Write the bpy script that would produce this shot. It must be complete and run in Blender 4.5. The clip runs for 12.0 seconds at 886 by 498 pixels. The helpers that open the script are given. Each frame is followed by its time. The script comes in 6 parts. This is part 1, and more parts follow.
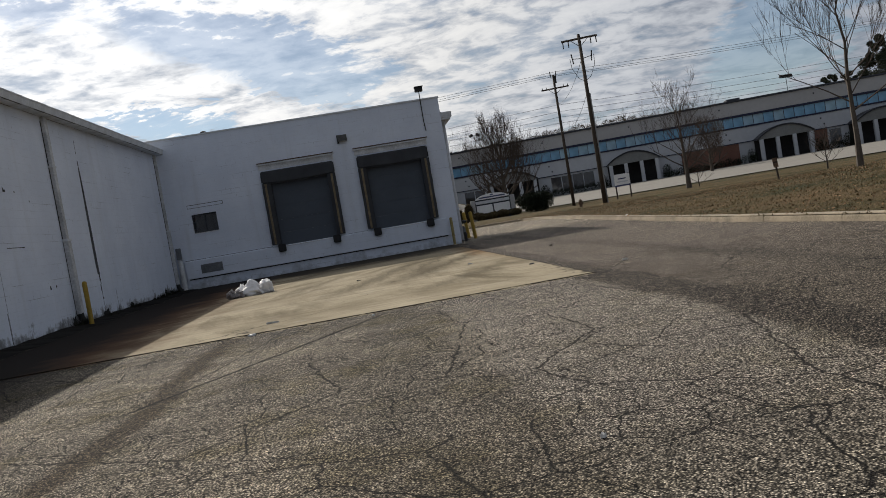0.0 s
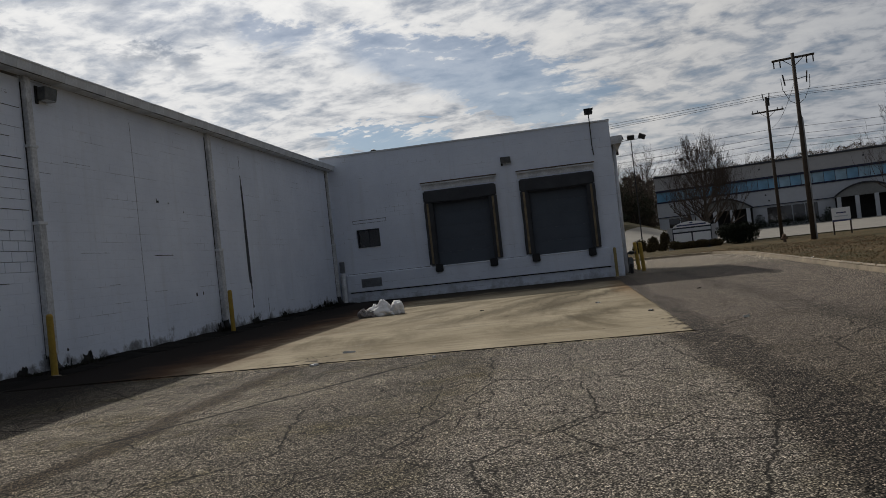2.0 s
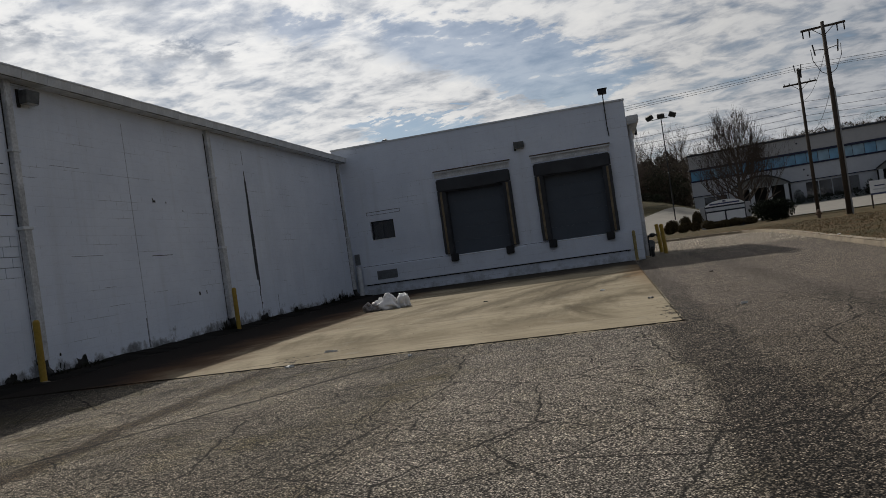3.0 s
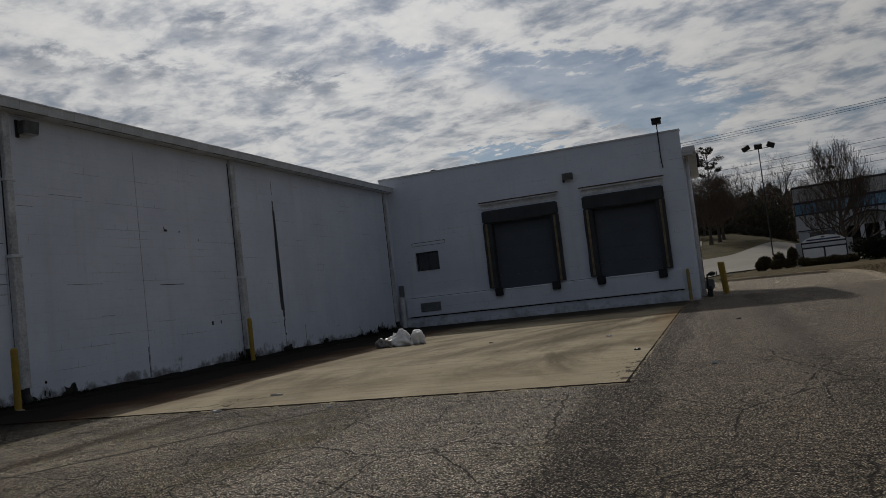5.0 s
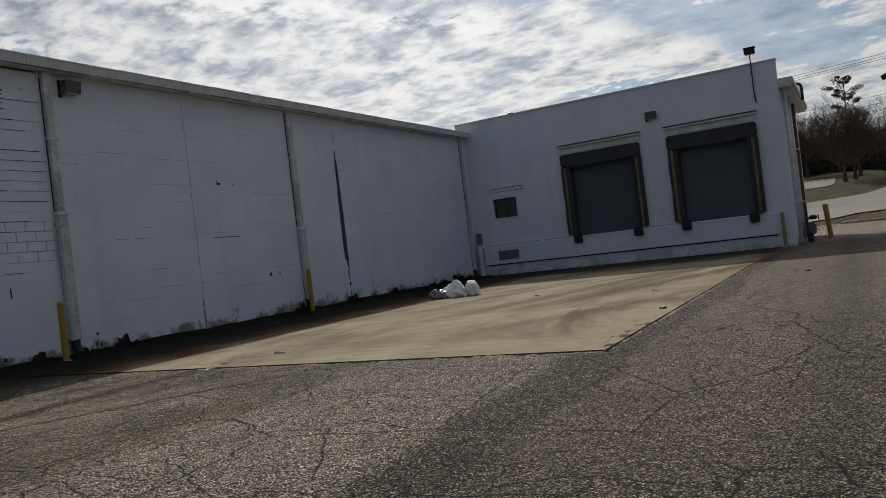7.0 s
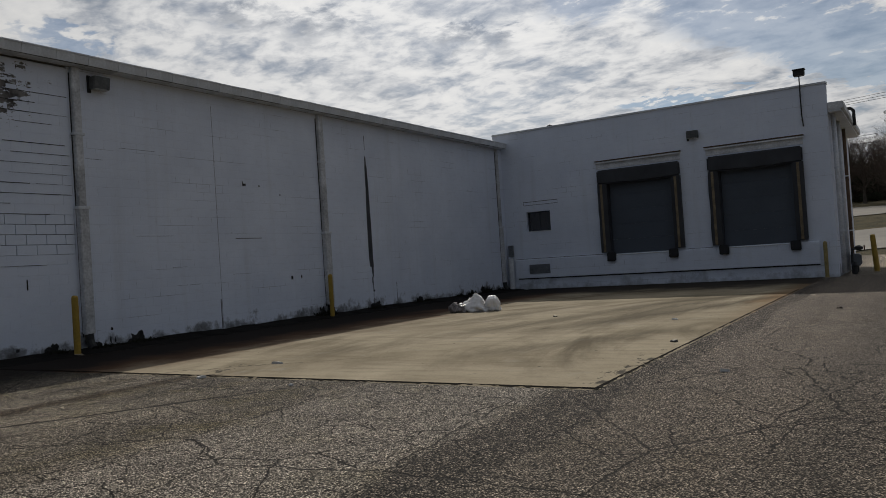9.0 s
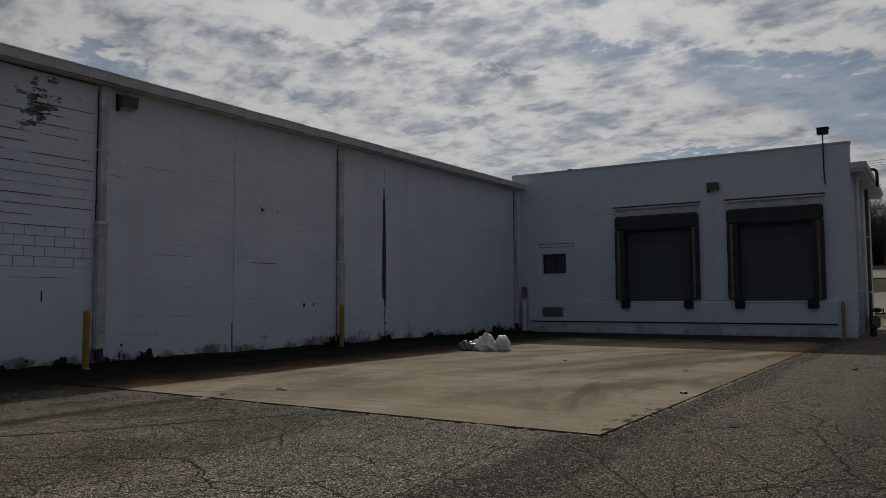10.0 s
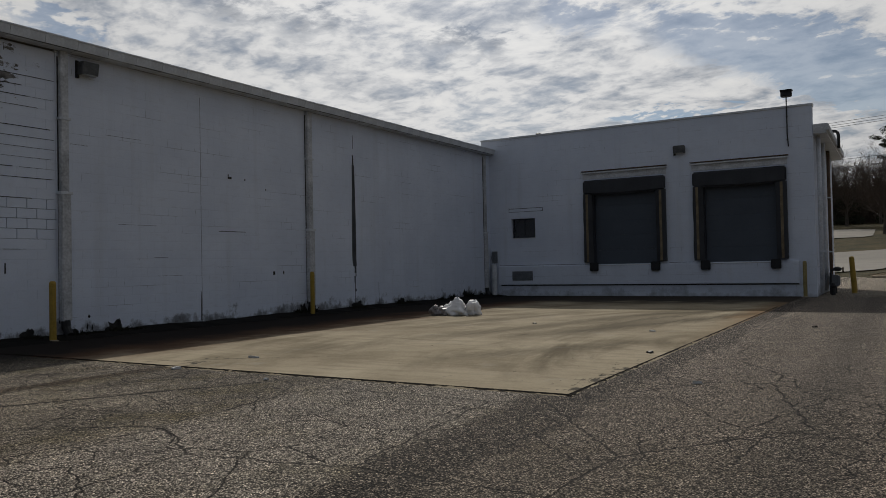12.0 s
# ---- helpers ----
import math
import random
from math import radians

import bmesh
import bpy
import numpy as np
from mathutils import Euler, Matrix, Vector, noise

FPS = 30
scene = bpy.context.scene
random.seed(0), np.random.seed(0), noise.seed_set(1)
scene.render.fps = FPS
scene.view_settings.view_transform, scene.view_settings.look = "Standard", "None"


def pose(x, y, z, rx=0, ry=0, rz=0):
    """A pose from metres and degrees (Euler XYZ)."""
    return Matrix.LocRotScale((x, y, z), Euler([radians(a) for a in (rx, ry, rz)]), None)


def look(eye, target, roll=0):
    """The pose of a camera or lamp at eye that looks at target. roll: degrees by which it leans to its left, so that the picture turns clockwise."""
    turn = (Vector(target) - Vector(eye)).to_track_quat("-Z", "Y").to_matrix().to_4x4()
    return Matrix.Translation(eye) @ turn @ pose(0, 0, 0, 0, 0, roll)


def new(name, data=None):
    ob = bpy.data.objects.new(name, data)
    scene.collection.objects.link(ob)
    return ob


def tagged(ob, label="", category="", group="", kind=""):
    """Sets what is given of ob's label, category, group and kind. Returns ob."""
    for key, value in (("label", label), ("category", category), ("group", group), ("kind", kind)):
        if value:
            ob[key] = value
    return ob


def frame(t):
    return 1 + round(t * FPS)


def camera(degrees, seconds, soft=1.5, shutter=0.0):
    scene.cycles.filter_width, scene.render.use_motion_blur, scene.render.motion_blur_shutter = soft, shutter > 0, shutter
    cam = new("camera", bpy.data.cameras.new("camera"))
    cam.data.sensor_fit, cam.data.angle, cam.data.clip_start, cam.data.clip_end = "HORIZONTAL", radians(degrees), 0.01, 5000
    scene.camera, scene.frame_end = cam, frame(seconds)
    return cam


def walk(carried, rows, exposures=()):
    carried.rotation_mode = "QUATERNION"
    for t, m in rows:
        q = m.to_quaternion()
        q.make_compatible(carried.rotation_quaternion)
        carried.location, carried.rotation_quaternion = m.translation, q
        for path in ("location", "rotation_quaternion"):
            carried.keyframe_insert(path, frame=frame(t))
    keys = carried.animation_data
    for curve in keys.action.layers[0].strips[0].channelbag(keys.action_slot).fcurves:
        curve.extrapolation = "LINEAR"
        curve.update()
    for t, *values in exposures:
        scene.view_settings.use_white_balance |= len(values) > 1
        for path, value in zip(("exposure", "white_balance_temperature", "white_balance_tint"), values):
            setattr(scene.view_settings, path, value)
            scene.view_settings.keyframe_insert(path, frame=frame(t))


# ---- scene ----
cam = camera(60.2, 12.0, 0.9)
PATH = [
    (0, (8.198, -33.187, 1.327), (8.382, -31.197, 1.241), -9.7),
    (0.5, (8.789, -32.81, 1.307), (8.827, -30.811, 1.26), -7.6),
    (1, (9.282, -32.621, 1.329), (9.161, -30.625, 1.339), -5.7),
    (1.5, (9.722, -32.267, 1.292), (9.377, -30.298, 1.336), -5.4),
    (2, (10.134, -32.159, 1.311), (9.801, -30.187, 1.348), -6.2),
    (2.5, (10.557, -31.833, 1.291), (10.171, -29.87, 1.321), -7.2),
    (2.7, (10.684, -31.701, 1.293), (10.278, -29.742, 1.305), -7.6),
    (4.3, (12.189, -30.62, 1.268), (11.674, -28.689, 1.339), -8.0),
    (4.5, (12.412, -30.539, 1.271), (11.864, -28.619, 1.396), -6.9),
    (5, (12.758, -30.073, 1.224), (12.099, -28.189, 1.345), -6.5),
    (5.5, (13.167, -29.806, 1.228), (12.485, -27.927, 1.285), -6.9),
    (6, (13.538, -29.503, 1.235), (12.815, -27.639, 1.273), -7.2),
    (6.5, (13.836, -29.177, 1.225), (13.075, -27.328, 1.224), -7.6),
    (7, (14.07, -28.776, 1.207), (13.113, -27.02, 1.217), -6.9),
    (7.5, (14.311, -28.527, 1.199), (13.33, -26.784, 1.166), -5.9),
    (7.7, (14.399, -28.408, 1.213), (13.4, -26.678, 1.13), -5.8),
    (9.5, (14.418, -28.193, 1.347), (13.34, -26.511, 1.452), -2.5),
    (10, (14.432, -28.172, 1.313), (13.347, -26.497, 1.446), -0.3),
    (10.5, (14.474, -28.212, 1.313), (13.392, -26.531, 1.379), -0.4),
    (11, (14.534, -28.282, 1.328), (13.537, -26.549, 1.381), -0.3),
    (11.5, (14.553, -28.324, 1.335), (13.602, -26.565, 1.384), -0.8),
    (12, (14.466, -28.213, 1.304), (13.444, -26.494, 1.347), -1.2),
]
EXPOSURES = [(0, 0.39), (0.5, -0.03), (1, -0.09), (1.5, -0.22), (2.5, -0.12), (4.5, -0.37), (5, -0.62), (5.5, -0.22), (6.5, -0.13), (7.5, -0.02), (9.5, -0.48), (10, -0.78), (10.5, -0.15), (11, -0.08), (11.5, -0.25), (12, -0.31)]
walk(cam, [(t, look(eye, target, roll)) for t, eye, target, roll in PATH], EXPOSURES)

# ---------------------------------------------------------------- world, sun
SUN = Vector((-4.12, 7.95, 6.44)).normalized()
sun_az = math.atan2(SUN.x, SUN.y)
sun_el = math.asin(SUN.z)
scene.view_settings.exposure = 0.0

sun_data = bpy.data.lights.new("sun", "SUN")
sun_data.energy, sun_data.angle, sun_data.color = 3.2, radians(0.55), (1.0, 0.945, 0.86)
sun_lamp = new("sun", sun_data)
sun_lamp.matrix_world = look(SUN * 200, (0, 0, 0))


def link(nt, a, b):
    nt.links.new(a, b)


def node(nt, kind, **values):
    n = nt.nodes.new(kind)
    for key, value in values.items():
        if key == "op":
            n.operation = value
        else:
            n.inputs[key].default_value = value
    return n


def math_node(nt, op, a, b=None, c=None, clamp=False):
    n = nt.nodes.new("ShaderNodeMath")
    n.operation, n.use_clamp = op, clamp
    for k, v in enumerate((a, b, c)):
        if v is None:
            continue
        if isinstance(v, (int, float)):
            n.inputs[k].default_value = v
        else:
            nt.links.new(v, n.inputs[k])
    return n.outputs[0]


def ramp(nt, fac, stops):
    n = nt.nodes.new("ShaderNodeValToRGB")
    els = n.color_ramp.elements
    els[1].position, els[0].position = stops[-1][0], stops[0][0]
    for p, _ in stops[1:-1]:
        els.new(p)
    for e, (p, c) in zip(els, stops):
        e.color = (*c, 1) if isinstance(c, tuple) else (c, c, c, 1)
    nt.links.new(fac, n.inputs["Fac"])
    return n.outputs["Color"]


def mix_color(nt, fac, a, b, blend="MIX"):
    n = nt.nodes.new("ShaderNodeMix")
    n.data_type, n.blend_type = "RGBA", blend
    for sock, v in ((n.inputs[0], fac), (n.inputs[6], a), (n.inputs[7], b)):
        if isinstance(v, (int, float)):
            sock.default_value = v
        elif isinstance(v, tuple):
            sock.default_value = (*v, 1)
        else:
            nt.links.new(v, sock)
    return n.outputs[2]


def noise_tex(nt, vec, scale, detail=4.0, rough=0.55, distort=0.0):
    n = nt.nodes.new("ShaderNodeTexNoise")
    n.inputs["Scale"].default_value = scale
    n.inputs["Detail"].default_value = detail
    n.inputs["Roughness"].default_value = rough
    n.inputs["Distortion"].default_value = distort
    nt.links.new(vec, n.inputs["Vector"])
    return n.outputs["Fac"]


def mapped(nt, vec, scale=(1, 1, 1), loc=(0, 0, 0), rot=(0, 0, 0)):
    n = nt.nodes.new("ShaderNodeMapping")
    n.inputs["Scale"].default_value = scale
    n.inputs["Location"].default_value = loc
    n.inputs["Rotation"].default_value = rot
    nt.links.new(vec, n.inputs["Vector"])
    return n.outputs[0]


def build_world():
    w = bpy.data.worlds.new("sky")
    scene.world = w
    w.use_nodes = True
    nt = w.node_tree
    nt.nodes.clear()
    sky = nt.nodes.new("ShaderNodeTexSky")
    sky.sky_type, sky.sun_disc = "NISHITA", False
    sky.sun_elevation, sky.sun_rotation = sun_el, sun_az % (2 * math.pi)
    sky.dust_density, sky.ozone_density = 0.35, 2.0
    coord = nt.nodes.new("ShaderNodeTexCoord")
    d = coord.outputs["Generated"]
    sep = nt.nodes.new("ShaderNodeSeparateXYZ")
    link(nt, d, sep.inputs[0])
    up = math_node(nt, "ADD", math_node(nt, "MAXIMUM", sep.outputs[2], 0.0), 0.16)
    flat = nt.nodes.new("ShaderNodeCombineXYZ")
    link(nt, math_node(nt, "DIVIDE", sep.outputs[0], up), flat.inputs[0])
    link(nt, math_node(nt, "DIVIDE", sep.outputs[1], up), flat.inputs[1])
    p = mapped(nt, flat.outputs[0], rot=(0, 0, radians(18)), scale=(1.0, 1.15, 1.0))
    bend = nt.nodes.new("ShaderNodeTexNoise")
    bend.inputs["Scale"].default_value, bend.inputs["Detail"].default_value = 2.6, 4.0
    link(nt, p, bend.inputs["Vector"])
    warped = nt.nodes.new("ShaderNodeVectorMath")
    warped.operation = "MULTIPLY_ADD"
    link(nt, bend.outputs["Color"], warped.inputs[0])
    warped.inputs[1].default_value = (0.16, 0.16, 0.0)
    link(nt, p, warped.inputs[2])
    p = warped.outputs[0]
    big = noise_tex(nt, p, 0.9, 3, 0.5)
    cells = noise_tex(nt, p, 5.2, 8, 0.56, 0.1)
    fine = noise_tex(nt, p, 15.0, 6, 0.58, 0.1)
    dens = math_node(nt, "ADD", math_node(nt, "MULTIPLY", big, 0.45), math_node(nt, "MULTIPLY", cells, 0.62))
    dens = math_node(nt, "ADD", dens, math_node(nt, "MULTIPLY", fine, 0.30))
    # Bearing and elevation in degrees, frayed, for the breaks and the thick spots of the cloud sheet.
    fray = math_node(nt, "MULTIPLY_ADD", cells, 9.0, -4.5)
    fray_up = math_node(nt, "MULTIPLY_ADD", fine, 5.0, -2.5)
    bearing = math_node(nt, "ADD", math_node(nt, "MULTIPLY", math_node(nt, "ARCTAN2", sep.outputs[0], sep.outputs[1]), 57.3), fray)
    rise = math_node(nt, "ADD", math_node(nt, "MULTIPLY", math_node(nt, "ARCSINE", sep.outputs[2]), 57.3), fray_up)

    def patch(az, el, half_az, half_el, tilt):
        """One inside the ellipse, falling to nought at its rim."""
        c, sn = math.cos(radians(tilt)), math.sin(radians(tilt))
        da, de = math_node(nt, "SUBTRACT", bearing, az), math_node(nt, "SUBTRACT", rise, el)
        u = math_node(nt, "ADD", math_node(nt, "MULTIPLY", da, c / half_az), math_node(nt, "MULTIPLY", de, sn / half_az))
        w = math_node(nt, "ADD", math_node(nt, "MULTIPLY", da, -sn / half_el), math_node(nt, "MULTIPLY", de, c / half_el))
        r = math_node(nt, "ADD", math_node(nt, "MULTIPLY", u, u), math_node(nt, "MULTIPLY", w, w))
        return math_node(nt, "SUBTRACT", 1.0, r, clamp=True)

    for az, el, ha, he, tilt, depth in ((-6.5, 13.9, 12.0, 2.7, -17, 0.36), (-2.0, 10.7, 5.5, 1.4, -12, 0.40), (-13.2, 9.5, 5.5, 1.4, -4, 0.55),
                                        (31.0, 8.5, 7.0, 4.2, 35, 0.34), (-57.5, 16.3, 3.6, 1.0, -10, 0.26), (-20.5, 17.6, 4.0, 1.3, -10, 0.22), (13.0, 17.0, 5.0, 1.0, -20, 0.14)):
        dens = math_node(nt, "SUBTRACT", dens, math_node(nt, "MULTIPLY", patch(az, el, ha, he, tilt), depth))
    thick = None
    for az, el, ha, he in ((-40.0, 17.6, 3.6, 1.3), (-29.7, 16.3, 2.6, 1.0), (-26.3, 15.8, 2.6, 1.1), (-45.0, 18.2, 3.6, 1.2), (-34.0, 20.5, 4.0, 1.3)):
        spot = patch(az, el, ha, he, 0)
        thick = spot if thick is None else math_node(nt, "MAXIMUM", thick, spot)
    cover = ramp(nt, dens, [(0.42, 0.0), (0.56, 0.68), (0.68, 1.0)])
    # Thin streaks drawn out across the breaks.
    streak = noise_tex(nt, mapped(nt, p, scale=(1.0, 2.6, 1.0), rot=(0, 0, radians(12))), 5.0, 8, 0.62, 0.3)
    cover = math_node(nt, "MAXIMUM", cover, ramp(nt, streak, [(0.50, 0.0), (0.74, 0.6)]))
    veil = math_node(nt, "MULTIPLY_ADD", patch(-13.2, 9.4, 7.0, 1.8, -4), -0.30, 0.34)
    cover = math_node(nt, "MAXIMUM", cover, veil)
    # Forward scattering: clouds glow towards the sun and are dull away from it.
    dot = nt.nodes.new("ShaderNodeVectorMath")
    dot.operation = "DOT_PRODUCT"
    link(nt, d, dot.inputs[0])
    dot.inputs[1].default_value = SUN
    toward = math_node(nt, "MAXIMUM", dot.outputs["Value"], 0.0)
    glow = math_node(nt, "POWER", toward, 2.9)
    body = math_node(nt, "ADD", math_node(nt, "MULTIPLY", cells, 0.68), math_node(nt, "MULTIPLY", fine, 0.32))
    body = math_node(nt, "SUBTRACT", body, math_node(nt, "MULTIPLY", thick, 0.10))
    shade = ramp(nt, body, [(0.36, (0.42, 0.45, 0.50)), (0.45, (0.70, 0.72, 0.755)), (0.54, (0.98, 0.98, 0.98)), (0.64, (1.08, 1.07, 1.05))])
    cloud = nt.nodes.new("ShaderNodeBackground")
    # Cloud away from the sun takes the blue of the open sky.
    cool = mix_color(nt, math_node(nt, "MULTIPLY", glow, 2.2, clamp=True), (0.85, 0.935, 1.09), (1.0, 1.0, 1.0))
    link(nt, mix_color(nt, 1.0, shade, cool, "MULTIPLY"), cloud.inputs["Color"])
    link(nt, math_node(nt, "MULTIPLY_ADD", glow, 0.80, 0.245), cloud.inputs["Strength"])
    clear = nt.nodes.new("ShaderNodeBackground")
    link(nt, sky.outputs[0], clear.inputs["Color"])
    link(nt, math_node(nt, "MULTIPLY_ADD", glow, 0.010, 0.052), clear.inputs["Strength"])
    mix = nt.nodes.new("ShaderNodeMixShader")
    link(nt, cover, mix.inputs[0])
    link(nt, clear.outputs[0], mix.inputs[1])
    link(nt, cloud.outputs[0], mix.inputs[2])
    out = nt.nodes.new("ShaderNodeOutputWorld")
    link(nt, mix.outputs[0], out.inputs[0])


build_world()

# ---------------------------------------------------------------- materials


def blank(name, rough=0.8, metal=0.0, spec=0.35):
    m = bpy.data.materials.new(name)
    m.use_nodes = True
    nt = m.node_tree
    b = nt.nodes["Principled BSDF"]
    b.inputs["Roughness"].default_value = rough
    b.inputs["Metallic"].default_value = metal
    b.inputs["Specular IOR Level"].default_value = spec
    return m, nt, b


def obj_coord(nt):
    return nt.nodes.new("ShaderNodeTexCoord").outputs["Object"]


def bump(nt, b, height, strength=0.3, distance=0.01):
    n = nt.nodes.new("ShaderNodeBump")
    n.inputs["Strength"].default_value = strength
    n.inputs["Distance"].default_value = distance
    link(nt, height, n.inputs["Height"])
    link(nt, n.outputs[0], b.inputs["Normal"])


def simple(name, color, rough=0.7, metal=0.0, vary=0.25, scale=3.0, grain=40.0, relief=0.15, island=False, spec=0.35):
    """A surface with blotches and grain about one base colour."""
    m, nt, b = blank(name, rough, metal, spec)
    v = obj_coord(nt)
    f = math_node(nt, "ADD", math_node(nt, "MULTIPLY", noise_tex(nt, v, scale, 4), 0.6), math_node(nt, "MULTIPLY", noise_tex(nt, v, grain, 3), 0.4))
    lo, hi = tuple(c * (1 - vary) for c in color), tuple(min(1, c * (1 + vary)) for c in color)
    col = ramp(nt, f, [(0.32, lo), (0.68, hi)])
    if island:
        geo = nt.nodes.new("ShaderNodeNewGeometry")
        k = math_node(nt, "MULTIPLY_ADD", geo.outputs["Random Per Island"], 0.9, 0.55)
        col = mix_color(nt, 1.0, col, k, "MULTIPLY")
    link(nt, col, b.inputs["Base Color"])
    if relief:
        bump(nt, b, noise_tex(nt, v, grain, 3), relief, 0.01)
    return m


def painted_block(name, axis):
    """White paint on concrete block: faint coursing, cracked joints here and there, grime near the foot."""
    m, nt, b = blank(name, 0.72, spec=0.25)
    v = obj_coord(nt)
    sep = nt.nodes.new("ShaderNodeSeparateXYZ")
    link(nt, v, sep.inputs[0])
    uv = nt.nodes.new("ShaderNodeCombineXYZ")
    link(nt, sep.outputs[0 if axis == "x" else 1], uv.inputs[0])
    link(nt, sep.outputs[2], uv.inputs[1])
    brick = nt.nodes.new("ShaderNodeTexBrick")
    brick.inputs["Scale"].default_value = 1.0
    brick.inputs["Brick Width"].default_value = 0.397
    brick.inputs["Row Height"].default_value = 0.1985
    brick.inputs["Mortar Size"].default_value = 0.006
    brick.inputs["Mortar Smooth"].default_value = 0.3
    link(nt, uv.outputs[0], brick.inputs["Vector"])
    joint = brick.outputs["Fac"]
    long = mapped(nt, v, scale=(0.55, 0.55, 3.2))
    where = ramp(nt, noise_tex(nt, long, 1.0, 4, 0.6), [(0.55, 0.0), (0.64, 1.0)])
    crack = math_node(nt, "MULTIPLY", joint, where)
    blotch = noise_tex(nt, v, 0.7, 5, 0.6)
    grain = noise_tex(nt, v, 30.0, 4, 0.6)
    paint = ramp(nt, math_node(nt, "ADD", math_node(nt, "MULTIPLY", blotch, 0.75), math_node(nt, "MULTIPLY", grain, 0.25)),
                 [(0.35, (0.645, 0.69, 0.775)), (0.65, (0.745, 0.79, 0.87))])
    streak = noise_tex(nt, mapped(nt, v, scale=(2.4, 2.4, 0.14)), 1.0, 4, 0.6)
    paint = mix_color(nt, ramp(nt, streak, [(0.56, 0.0), (0.82, 0.28)]), paint, (0.46, 0.46, 0.45))
    paint = mix_color(nt, math_node(nt, "MULTIPLY", joint, 0.07), paint, (0.30, 0.30, 0.31))
    scuff = noise_tex(nt, mapped(nt, v, scale=(1.2, 1.2, 5.0)), 2.2, 6, 0.7)
    paint = mix_color(nt, ramp(nt, scuff, [(0.54, 0.0), (0.74, 0.30)]), paint, (0.50, 0.50, 0.52))
    paint = mix_color(nt, math_node(nt, "MULTIPLY", crack, 0.45), paint, (0.12, 0.115, 0.11))
    # Mildew spattered up from the ground.
    foot = math_node(nt, "SUBTRACT", noise_tex(nt, v, 1.7, 6, 0.7), math_node(nt, "MULTIPLY", sep.outputs[2], 0.52))
    paint = mix_color(nt, ramp(nt, foot, [(0.36, 0.0), (0.46, 0.65 if axis == "y" else 0.25), (0.60, 0.92 if axis == "y" else 0.5)]), paint, (0.055, 0.048, 0.036))
    link(nt, paint, b.inputs["Base Color"])
    h = math_node(nt, "SUBTRACT", math_node(nt, "MULTIPLY", grain, 0.45), math_node(nt, "MULTIPLY", joint, 0.9))
    h = math_node(nt, "SUBTRACT", h, crack)
    bump(nt, b, h, 0.35, 0.006)
    return m


